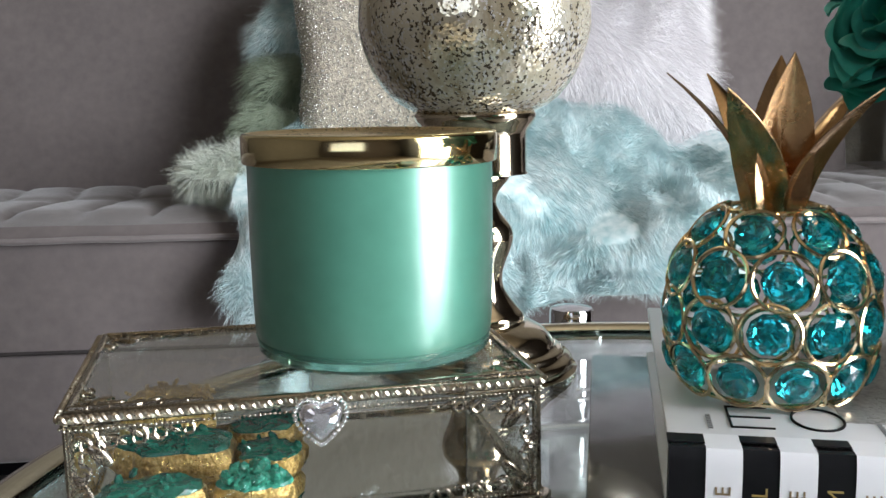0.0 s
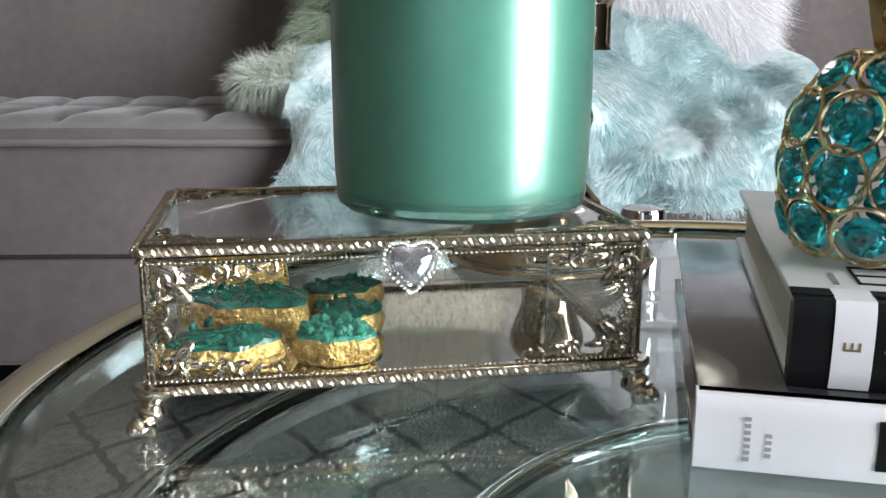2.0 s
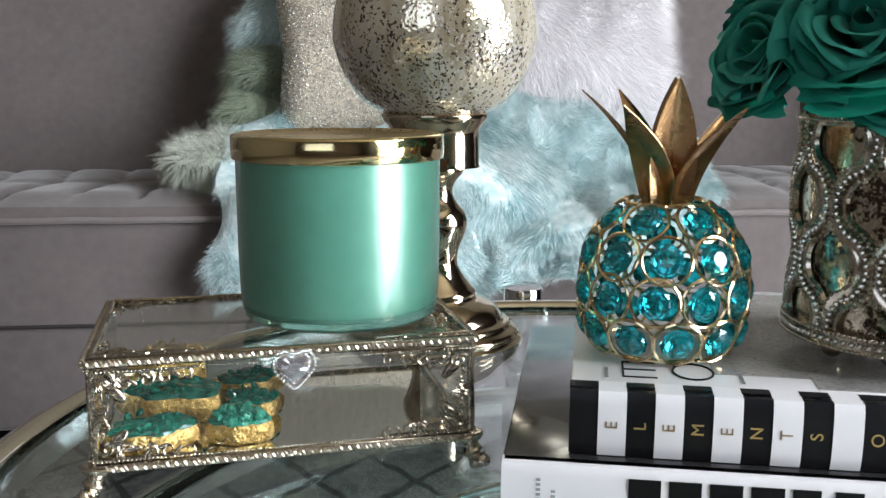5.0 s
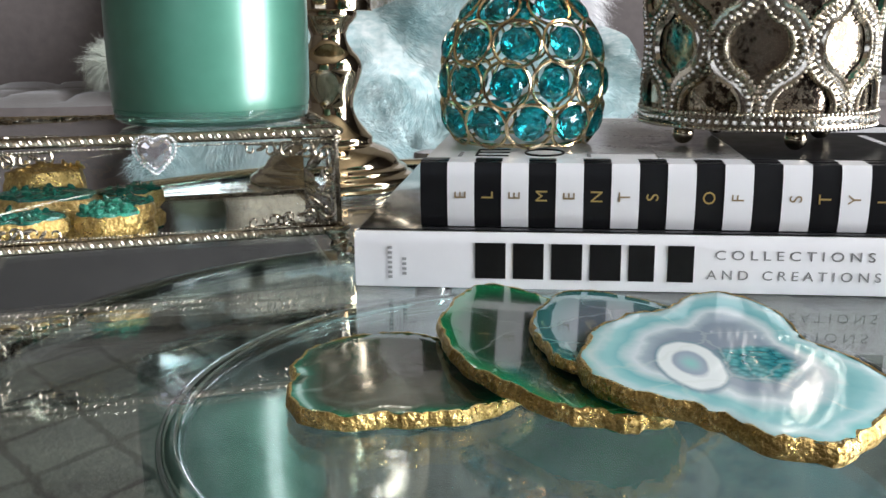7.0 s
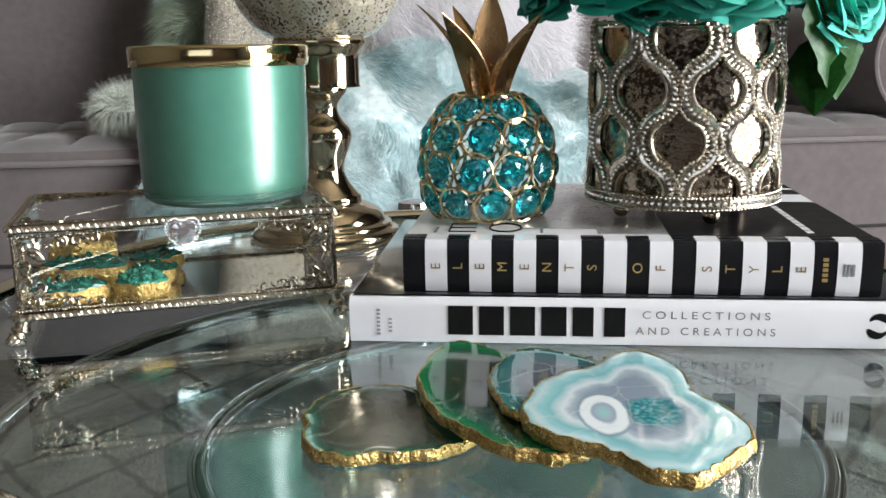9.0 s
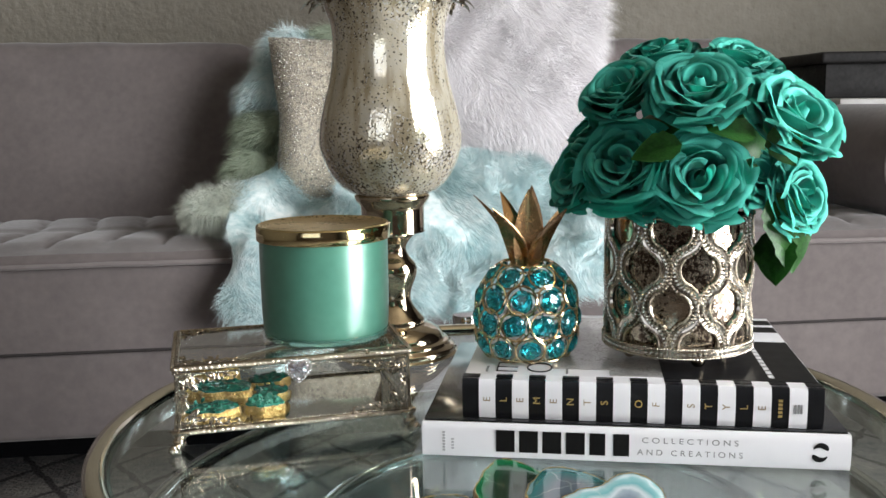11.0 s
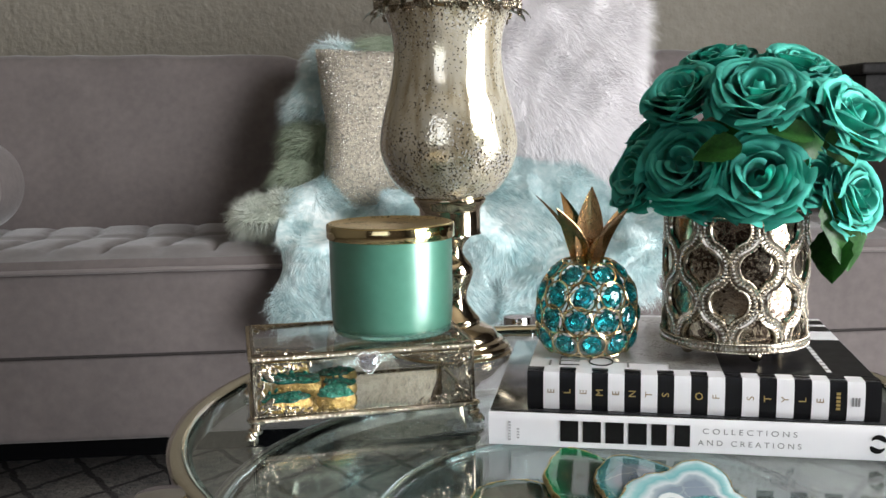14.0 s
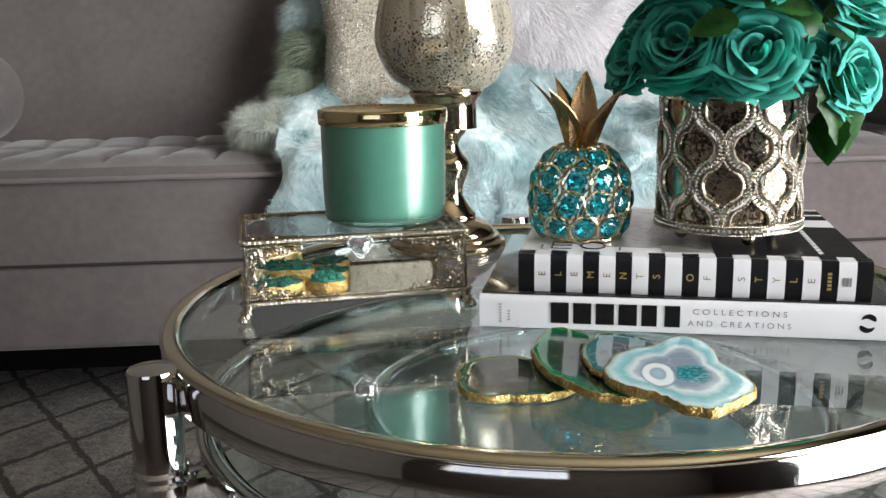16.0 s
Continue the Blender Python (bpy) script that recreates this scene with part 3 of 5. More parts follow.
part("seat_cushion", seat_mesh(), M_SOFA, sofa, "tufted velvet seat")
part("seat_piping", tube([(-1.55 + 2.8 * i / 120, -0.006, 0.4405 + 0.0015 * noise.noise((i * 0.3, 0, 5))) for i in range(121)], 0.0042, 8), M_PIPE, sofa)
part("base_rail", box(-1.54, 1.24, 0.008, 0.80, 0.152, 0.300, 0.012, 3), M_SOFA, sofa)
part("base_piping", tube([(-1.54 + 2.78 * i / 60, 0.006, 0.299) for i in range(61)], 0.0034, 6), M_SEAM, sofa, "dark seam")
# unseen block, added to paint the shade under the sofa black
part("plinth", box(-1.50, 1.20, 0.33, 0.77, 0.009, 0.1515, 0.004), M_DARK, sofa, "black block added for the shade under the sofa")


def back_cushion(x0, x1):
    """A leaning back cushion with a puckered top seam."""
    b = pillow_mesh(x1 - x0, 0.20, 0.42, 0.012, 30)
    for v in b.verts:
        top = max(0, v.co.z / 0.21)
        v.co.z += 0.0012 * top * math.sin(v.co.x * 43 + 2 * math.sin(v.co.x * 7)) * (1 if v.co.z > 0.15 else 0)
        gather = math.exp(-max(0, 0.19 - v.co.z) / 0.035) * max(0, noise.noise((v.co.x * 22 + x0, v.co.z * 3, 3)))
        v.co.y += 0.024 * gather if v.co.y < 0 else 0
        v.co.y += (v.co.z + 0.21) * 0.16 + 0.004 * noise.noise((v.co.x * 9, v.co.z * 9, x0))
        v.co.x += (x0 + x1) / 2
    return b


for xa, xb in ((-1.52, -0.30), (-0.295, 0.71)):
    part("back_cushion", back_cushion(xa, xb), M_SOFA, sofa, "", pose(0, 0.53, 0.600))
    part("back_piping", tube([(xa + 0.03 + (xb - xa - 0.06) * i / 50, 0.585 + 0.002 * math.sin(i * 0.9), 0.803 + 0.0015 * noise.noise((i * 0.4, 0, xa))) for i in range(51)], 0.0035, 6), M_PIPE, sofa)
part("back_frame", box(-1.54, 0.69, 0.66, 0.80, 0.30, 0.768, 0.02, 3), M_SOFA, sofa)


def bolster(x, y, z, r, ln, rz):
    b = lathe(smooth_profile([(0, -ln / 2 - 0.006), (r * 0.5, -ln / 2 - 0.004), (r * 0.93, -ln / 2 + 0.006), (r, -ln / 2 + 0.03), (r * 1.02, 0), (r, ln / 2 - 0.03), (r * 0.93, ln / 2 - 0.006), (r * 0.5, ln / 2 + 0.004), (0, ln / 2 + 0.006)], 5), 48)
    ob = thing("bolster_cushion", pose(x, y, z, 90, 0, rz), "round taupe velvet bolster lying on the sofa seat", "cushion", "bolsters at the sofa's ends")
    part("cover", b, M_SOFA, ob)
    for s in (-1, 1):
        part("piping", tube([(r * 0.97 * math.cos(a), r * 0.97 * math.sin(a), s * (ln / 2 - 0.004)) for a in np.linspace(0, 2 * math.pi, 49)[:-1]], 0.004, 6, True), M_PIPE, ob)
    return ob


bolster(0.94, 1.52, 0.567, 0.105, 0.40, 6)
bolster(-0.945, 1.47, 0.560, 0.092, 0.16, 6)

# ---- side table with a dark box, behind the sofa's open end ----
side = thing("side_table", pose(1.22, 1.86, 0), "white painted side table beside the sofa", "table")
part("top", box(-0.30, 0.40, -0.2, 0.2, 0.655, 0.685, 0.006), M_WHITEFURN, side)
part("apron", box(-0.27, 0.37, -0.18, 0.18, 0.555, 0.655, 0.004), M_WHITEFURN, side)
for px in (-0.26, 0.36):
    for py in (-0.17, 0.17):
        part("leg", box(px - 0.02, px + 0.02, py - 0.02, py + 0.02, 0, 0.555, 0.004), M_WHITEFURN, side)
cb = thing("black_box", pose(1.17, 1.86, 0.6855), "black wooden box with a lid on the side table", "box")
part("body", box(-0.25, 0.22, -0.12, 0.12, 0, 0.075, 0.004), M_BLACKWOOD, cb)
part("lid", box(-0.265, 0.235, -0.135, 0.135, 0.075, 0.10, 0.007, 3), M_BLACKWOOD, cb)

# ---- table ----
CX, CY, R, GZ = 0.114, 0.352, 0.292, 0.450
table = thing("round_glass_table", pose(CX, CY, 0), "round tiered chrome coffee table with clear glass tops", "table")


def rim(r, z0, z1, thick=0.012):
    prof = [(r - thick, z0 + 0.002), (r - thick + 0.002, z0), (r - 0.003, z0), (r, z0 + 0.003), (r, z1 - 0.004), (r - 0.003, z1)]
    return lathe(prof + [(r - thick, z1), (r - thick, z0 + 0.002)], 160)


def top_edge(r, z, thick=0.014):
    return tube([((r - thick / 2) * math.cos(a), (r - thick / 2) * math.sin(a), z) for a in np.linspace(0, 2 * math.pi, 161)[:-1]], thick / 2, 12, True, flat=0.5, up=(0, 0, 1))


def pane_disc(r, z0, z1, r0=0.0):
    e = 0.0012
    return lathe([(0, z0), (r - e, z0), (r, z0 + e), (r, z1 - e), (r - e, z1), (0, z1)], 160)


part("rim", rim(R + 0.006, 0.424, 0.4505), M_CHROME, table, "polished chrome band")
part("rim_edge", top_edge(R + 0.007, 0.4525), M_WARMCHROME, table, "chrome top edge with a warm reflection in its colour")
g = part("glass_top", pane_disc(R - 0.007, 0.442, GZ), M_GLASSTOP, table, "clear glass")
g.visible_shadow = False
part("glass_edge", lathe([(R - 0.0066, 0.4412), (R - 0.0060, 0.4420), (R - 0.0060, 0.4498), (R - 0.0068, 0.4506), (R - 0.0105, 0.4506), (R - 0.0105, 0.4502), (R - 0.0069, 0.4500), (R - 0.0066, 0.4412)], 160), M_GLASSEDGE, table, "teal green polished glass edge").visible_shadow = False
# the shelf below, turned out on its post
T2 = (0.010, -0.006)
part("shelf_rim", rim(0.285, 0.360, 0.380), M_CHROME, table, "chrome band of the lower shelf", pose(T2[0], T2[1], 0))
part("shelf_rim_edge", top_edge(0.287, 0.382, 0.012), M_CHROME, table, "", pose(T2[0], T2[1], 0))
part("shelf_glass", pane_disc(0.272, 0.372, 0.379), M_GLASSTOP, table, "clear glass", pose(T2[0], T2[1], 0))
PA = [(-0.151, 0.190), (0.097, 0.697), (0.465, 0.30)]
for px, py in PA:
    qx, qy = px - CX, py - CY
    post = part("post", lathe([(0, 0.014), (0.0155, 0.014), (0.0165, 0.016), (0.0165, 0.452), (0.0155, 0.4545), (0.006, 0.4562), (0, 0.4565)], 48), M_CHROME, table, "tubular chrome leg with a cap", pose(qx, qy, 0))
    for zz in (0.386, 0.379):
        part("collar", lathe([(0.0165, zz), (0.0174, zz + 0.001), (0.0174, zz + 0.003), (0.0165, zz + 0.004)], 40), M_CHROME, post)
    a = math.atan2(-qy, -qx)
    d = math.hypot(qx, qy)
    part("bracket", box(0.012, d - R - 0.001 + 0.012, -0.011, 0.011, 0.425, 0.449, 0.003), M_CHROME, post, "", pose(0, 0, 0, 0, 0, math.degrees(a)))
    qx2, qy2 = px - (CX + T2[0]), py - (CY + T2[1])
    d2 = math.hypot(qx2, qy2)
    if d2 < 0.36:
        part("bracket", box(0.012, max(0.03, d2 - 0.285 + 0.004), -0.010, 0.010, 0.360, 0.380, 0.003), M_CHROME, post, "", pose(0, 0, 0, 0, 0, math.degrees(math.atan2(-qy2, -qx2))))
tray = thing("glass_tray", pose(0.136, 0.292, 0.3805), "round clear glass tray on the lower shelf", "tray")
part("plate", pane_disc(0.158, 0, 0.004), M_TRAY, tray, "clear glass with aqua reflections in its colour").visible_shadow = False
part("lip", tube([(0.162 * math.cos(a), 0.162 * math.sin(a), 0.006) for a in np.linspace(0, 2 * math.pi, 121)[:-1]], 0.006, 12, True), M_GLASSEDGE, tray, "thick pale green glass rim").visible_shadow = False

# ---- books ----
CHB = pose(0.0535, 0.2865, GZ + 0.0006, 0, 0, -8.5)


def book(name, m, ln, dp, th, label, cover, spine, board=0.003, group="stacked books"):
    """Spine along local x at y = 0; cover boards, page block and a slightly rounded spine."""
    b = thing(name, m, label, "book", group)
    part("front_cover", box(0, ln, 0.002, dp, th - board, th, 0.0008), cover, b)
    part("back_cover", box(0, ln, 0.002, dp, 0, board, 0.0008), cover, b)
    part("page_block", box(0.004, ln - 0.004, 0.006, dp - 0.004, board, th - board), M_PAGES, b, "cream page block")
    sp = bmesh.new()
    n = 10
    prev = None
    for i in range(n + 1):
        z = th * i / n
        y = 0.004 - 0.0055 * math.sin(math.pi * min(1, max(0, (z / th) * 0.96 + 0.02))) ** 0.14
        cur = [sp.verts.new((x, yy, z)) for x, yy in ((0, y), (ln, y), (ln, 0.0065), (0, 0.0065))]
        if prev:
            for k in range(4):
                sp.faces.new((prev[k], prev[(k + 1) % 4], cur[(k + 1) % 4], cur[k]))
        else:
            sp.faces.new(cur[::-1])
        prev = cur
    sp.faces.new(prev)
    part("spine", sp, spine, b)
    return b


UPRIGHT = pose(0, 0, 0, 90, 0, 0)


def spine_y(z, th):
    """How far the spine stands out at a height."""
    return 0.004 - 0.0055 * math.sin(math.pi * min(1, max(0, (z / th) * 0.96 + 0.02))) ** 0.14


ch = book("white_book", CHB, 0.279, 0.215, 0.0235, "white fashion book lying flat under the striped book", M_GREYCOVER, M_WHITECOVER)
YS = -0.00165


def bars(name, spans, z, h, material, parent, y=YS, label=""):
    b = bmesh.new()
    for x0, x1 in spans:
        box(x0, x1, y - 0.0001, y + 0.001, z - h / 2, z + h / 2, bm=b)
    return part(name, b, material, parent, label, smooth=False)


# the title word is a maker's mark: six plain black blocks
for i in range(6):
    bars("title_block", [(0.0505 + 0.0156 * i, 0.0505 + 0.0156 * i + (0.0126 if i < 4 else 0.0104))], 0.0122, 0.0150, M_INK, ch, label="plain black title block")
lettering("print_line", "C O L L E C T I O N S", 0.0055, M_GREYINK, ch, Matrix.Translation((0.178, spine_y(0.0160, 0.0235) - 0.00012, 0.0160)) @ UPRIGHT, "grey spine print", 1.20)
lettering("print_line", "A N D   C R E A T I O N S", 0.0055, M_GREYINK, ch, Matrix.Translation((0.178, spine_y(0.0078, 0.0235) - 0.00012, 0.0078)) @ UPRIGHT, "grey spine print", 1.10)
# a name in small sideways print: a short stroke for each character
for xx, n, z0 in ((0.0140, 7, 0.0046), (0.0200, 4, 0.0062)):
    for k in range(n):
        bars("print_bar", [(xx, xx + 0.0018)], z0 + 0.0021 * k, 0.0011, M_PALEINK, ch)
lg = bmesh.new()
for s in (0, 1):
    tube([(0.260 + 0.0048 * math.cos(a), YS, 0.0120 + 0.0048 * math.sin(a)) for a in np.linspace(0.3 + s * math.pi, 2.6 + s * math.pi, 12)], lambda t: 0.0004 + 0.0015 * math.sin(math.pi * t ** 0.7), 6, bm=lg, flat=0.1, up=(0, 1, 0))
part("mark", lg, M_INK, ch, "black publisher's swirl")

ESM = CHB @ pose(0.0265, 0.0115, 0.0240, 0, 0, -0.6)
ES_L, ES_T = 0.237, 0.0272
es = book("striped_book", ESM, ES_L, 0.200, ES_T, "black and white striped style book lying on the white book", M_WHITECOVER, M_BLACKCOVER, 0.0032)
# stripes wrap over the spine and a little on to the cover; letters stand sideways
TEXT = "ELEMENTS OF STYLE"
PITCH = 0.01132
for i in range(19):
    xa = 0.0115 + PITCH * i
    if i % 2 == 0:
        sb = bmesh.new()
        prev = None
        for k in range(11):
            z = ES_T * k / 10
            y = 0.004 - 0.0055 * math.sin(math.pi * min(1, max(0, (z / ES_T) * 0.96 + 0.02))) ** 0.14 - 0.0003
            cur = [sb.verts.new((xa, y, z)), sb.verts.new((xa + PITCH, y, z))]
            if prev:
                sb.faces.new((prev[0], prev[1], cur[1], cur[0]))
            prev = cur
        cur = [sb.verts.new((xa, 0.012, ES_T + 0.0004)), sb.verts.new((xa + PITCH, 0.012, ES_T + 0.0004))]
        sb.faces.new((prev[0], prev[1], cur[1], cur[0]))
        part("stripe", sb, M_WHITECOVER, es)
    else:
        part("stripe", box(xa, xa + PITCH, 0.006, 0.0118, ES_T - 0.0004, ES_T + 0.0004), M_BLACKCOVER, es)
    if i < len(TEXT) and TEXT[i] != " ":
        lettering("letter", TEXT[i], 0.0070, M_BRONZEINK if i % 2 == 0 else M_GOLDINK, es, Matrix.Translation((xa + PITCH / 2, spine_y(ES_T * 0.5, ES_T) - (0.0004 if i % 2 == 0 else 0.0001), ES_T * 0.5)) @ UPRIGHT @ pose(0, 0, 0, 0, 0, 90))
for k in range(5):
    bars("name_bar", [(0.0115 + PITCH * 17 + 0.0044, 0.0115 + PITCH * 17 + 0.0070)], ES_T * 0.5 + 0.0026 * (k - 2), 0.0017, M_GOLDINK, es, -0.0016)
bars("mark", [(0.0115 + PITCH * 18 + 0.003 + 0.002 * k, 0.0115 + PITCH * 18 + 0.0042 + 0.002 * k) for k in range(3)], ES_T * 0.5, 0.006, M_GREYINK, es, -0.0021)
part("stripe", box(-0.0002, 0.0115, 0.004, 0.0118, ES_T - 0.0004, ES_T + 0.0004), M_BLACKCOVER, es)
part("stripe", box(0.0115 + 19 * PITCH, ES_L + 0.0002, 0.004, 0.0118, ES_T - 0.0004, ES_T + 0.0004), M_BLACKCOVER, es)
# printed cover: photograph panels, dark block and title
part("cover_photo", box(0.060, 0.150, 0.030, 0.19, ES_T, ES_T + 0.0003), M_PHOTO, es, "grey printed photograph")
part("cover_block", box(0.136, 0.236, 0.0125, 0.118, ES_T, ES_T + 0.0005), M_BLACKCOVER, es, "black cover panel")
part("cover_block", box(0.165, 0.236, 0.150, 0.166, ES_T, ES_T + 0.0005), M_BLACKCOVER, es)
part("cover_block", box(0.180, 0.236, 0.176, 0.190, ES_T, ES_T + 0.0005), M_BLACKCOVER, es)
part("cover_tone", box(0.100, 0.137, 0.016, 0.060, ES_T, ES_T + 0.0004), M_PHOTO, es)
# hairline capitals, half hidden under the ornament
for nm, xs in (("E", 0.0215), ("O", 0.0440)):
    b = bmesh.new()
    if nm == "E":
        box(xs, xs + 0.0008, 0.0200, 0.0420, ES_T, ES_T + 0.0005, bm=b)
        for yy in (0.0200, 0.0305, 0.0412):
            box(xs + 0.0008, xs + 0.0145, yy, yy + 0.0008, ES_T, ES_T + 0.0005, bm=b)
    else:
        tube([(xs + 0.0075 + 0.0085 * math.cos(a), 0.0312 + 0.0110 * math.sin(a), ES_T + 0.0003) for a in np.linspace(0, 2 * math.pi, 41)[:-1]], 0.0005, 6, True, b)
    part("cover_title", b, M_INK, es, "thin black cover title", smooth=False)
for xs in (0.014, 0.070):
    for k in range(6):
        part("print_bar", box(xs, xs + 0.0016, 0.0185 + 0.0024 * k, 0.0199 + 0.0024 * k, ES_T, ES_T + 0.0004), M_GREYINK, es)
for k in range(9):
    part("name_bar", box(0.206, 0.2095, 0.020 + 0.0095 * k, 0.0265 + 0.0095 * k, ES_T + 0.0003, ES_T + 0.0008), M_WHITECOVER, es)

# ---- glass trinket box ----
BW, BD, BH = 0.166, 0.109, 0.046
BOXM = pose(-0.117, 0.298, 0.4645, 0, 0, 14)
tb = thing("trinket_box", BOXM, "glass jewellery box with ornate silver frame on feet", "box")


def bar(a, c, r):
    return tube([Vector(a).lerp(Vector(c), t) for t in (0, 1)], r, 6)


def rope(a, c, r, step):
    a, c = Vector(a), Vector(c)
    n = int((c - a).length / step)
    return [tuple(a.lerp(c, (i + 0.5) / n)) for i in range(n)]


def twist(a, c, off, r, pitch):
    """Two strands wound round each other from a to c."""
    a, c = Vector(a), Vector(c)
    d = (c - a).normalized()
    p, q = Vector((0, 0, 1)), d.cross(Vector((0, 0, 1)))
    n = int((c - a).length / pitch * 7)
    b = bmesh.new()
    for ph in (0, math.pi):
        tube([a.lerp(c, i / n) + off * (math.cos(2 * math.pi * i / 7 + ph) * p + math.sin(2 * math.pi * i / 7 + ph) * q) for i in range(n + 1)], r, 6, bm=b)
    return b


for z, nm in ((0.0, "base_frame"), (BH, "lid_frame")):
    b = bmesh.new()
    e = 0.0030
    for x0, x1, y0, y1 in ((0, BW, 0, e), (0, BW, BD - e, BD), (0, e, e, BD - e), (BW - e, BW, e, BD - e)):
        box(x0, x1, y0, y1, z - 0.0026, z + 0.0020, 0.0007, 1, b)
    part(nm, b, M_SILVER, tb, "aged silver frame")
    rp = []
    for a, c in (((0, -0.001, z), (BW, -0.001, z)), ((0, BD + 0.001, z), (BW, BD + 0.001, z)), ((-0.001, 0, z), (-0.001, BD, z)), ((BW + 0.001, 0, z), (BW + 0.001, BD, z))):
        rp += rope(a, c, 0.0016, 0.0017)
        part("rope_edge", twist(a, c, 0.00082, 0.00098, 0.0037), M_SILVERM, tb, "twisted silver rope moulding")
    rp2 = [(x, y, z + (0.0033 if z == 0 else -0.0038)) for x, y, _ in rp]
    tagged(part("bead_moulding", beads("bead_moulding", rp2, 0.0006, M_SILVERB), None, tb), kind="stuff")
for x, y in ((0.001, 0.001), (BW - 0.001, 0.001), (0.001, BD - 0.001), (BW - 0.001, BD - 0.001)):
    part("corner_post", bar((x, y, 0.001), (x, y, BH - 0.001), 0.0012), M_SILVER, tb)
for nm, bx in (("pane", (0.002, BW - 0.002, 0.0012, 0.0022, 0.0015, BH - 0.002)), ("pane", (0.002, BW - 0.002, BD - 0.0022, BD - 0.0012, 0.0015, BH - 0.002)), ("pane", (0.0012, 0.0022, 0.003, BD - 0.003, 0.0015, BH - 0.002)), ("pane", (BW - 0.0022, BW - 0.0012, 0.003, BD - 0.003, 0.0015, BH - 0.002)), ("lid_pane", (0.002, BW - 0.002, 0.002, BD - 0.002, BH - 0.0005, BH + 0.0008))):
    part(nm, box(*bx), M_PANE, tb, "clear glass").visible_shadow = False
part("mirror_base", box(0.002, BW - 0.002, 0.002, BD - 0.002, -0.0010, 0.0006), M_MIRROR, tb, "mirrored bottom")
part("felt_base", box(0.003, BW - 0.003, 0.003, BD - 0.003, -0.0024, -0.0014), M_DARK, tb, "black felt underside")


def scroll(seed, size=1.0):
    """Filigree that fills one corner: leafy scrolls in relief, in the x-z plane from the corner at the origin."""
    rng = random.Random(seed)
    b = bmesh.new()
    def curl(x, z, r, a0, turn, w):
        pts = []
        for i in range(16):
            t = i / 15
            a = a0 + turn * t
            rr = r * (1 - 0.75 * t)
            pts.append((x + rr * math.cos(a), -0.0005 - 0.0006 * math.sin(math.pi * t), z + rr * math.sin(a)))
        tube(pts, lambda t: w * (1.15 - 0.75 * t), 6, bm=b)
    tube([(0.0012, -0.0004, 0.001), (0.0012, -0.0004, 0.012), (0.0016, -0.0004, 0.022), (0.0009, -0.0004, 0.030)], lambda t: 0.0013 - 0.0006 * t, 6, bm=b)
    tube([(0.001, -0.0004, 0.0012), (0.014, -0.0004, 0.0012), (0.028, -0.0004, 0.0018), (0.044, -0.0004, 0.0010)], lambda t: 0.0013 - 0.0006 * t, 6, bm=b)
    for k in range(5):
        r = 0.0052 * (1 - 0.12 * k)
        curl(0.0062 + 0.0082 * k, 0.0012 + r * 0.95, r, -1.57, 5.4 * (-1) ** k, 0.0011 - 0.0001 * k)
        if k < 3:
            curl(0.0012 + r * 0.8, 0.0075 + 0.0080 * k, r * 0.85, 3.14, 5.2 * (-1) ** k, 0.0010 - 0.0001 * k)
    for k in range(7):
        x, z, ang = ((0.010 + 0.006 * k, 0.0035 + 0.0022 * (k % 2), 0.5) if k < 5 else (0.0042, 0.012 + 0.008 * (k - 5), 1.2))
        bmesh.ops.create_icosphere(b, subdivisions=2, radius=0.0030 - 0.0002 * k, matrix=Matrix.LocRotScale((x, -0.0006, z), Euler((0, -ang + 0.5 * rng.uniform(-1, 1), 0)), (1.35, 0.28, 0.45)))
    bmesh.ops.create_icosphere(b, subdivisions=2, radius=0.0042, matrix=Matrix.LocRotScale((0.0105, -0.0012, 0.0105), Euler((0, -0.78, 0)), (1.3, 0.35, 0.62)))
    bmesh.ops.scale(b, vec=(size, 1, size), verts=b.verts[:])
    return mesh_of("corner_filigree", b, M_SILVER)


SCR = [scroll(k) for k in (3, 8)]
flip_z = Matrix.Diagonal((1, 1, -1, 1))
flip_x = Matrix.Diagonal((-1, 1, 1, 1))
places = []
for sx, x in ((1, 0.001), (-1, BW - 0.001)):
    fx = flip_x if sx < 0 else Matrix()
    places += [Matrix.Translation((x, 0.0008, BH - 0.003)) @ fx @ flip_z, Matrix.Translation((x, 0.0008, 0.002)) @ fx]
    places.append(Matrix.Translation((x, 0.003, BH + 0.0022)) @ fx @ pose(0, 0, 0, 90, 0, 0) @ flip_z)
    places.append(Matrix.Translation((x, BD - 0.003, BH + 0.0022)) @ fx @ pose(0, 0, 0, 90, 0, 0))
for x in (0.0008, BW - 0.0008):
    places.append(Matrix.Translation((x, 0.001, 0.002)) @ pose(0, 0, 0, 0, 0, 90))
for i, m in enumerate(places):
    part("corner_filigree", SCR[i % 2], None, tb, "raised silver leaf scrollwork", m)


def foot():
    """A scrolled foot: one ribbed stem that swells and curls at the toe."""
    pts = smooth_profile([(0, 0.001), (-0.0008, -0.004), (-0.0022, -0.0080), (-0.0042, -0.0110), (-0.0062, -0.0116), (-0.0074, -0.0100), (-0.0062, -0.0086)], 5)
    b = tube([(x, 0, z) for x, z in pts], lambda t: (0.0052 - 0.0024 * t) * (1 + 0.22 * math.sin(26 * t)), 12)
    for v in b.verts:
        v.co.y *= 1 + 0.35 * max(0, 1 + v.co.z / 0.005)
    return mesh_of("foot", b, M_SILVERB)


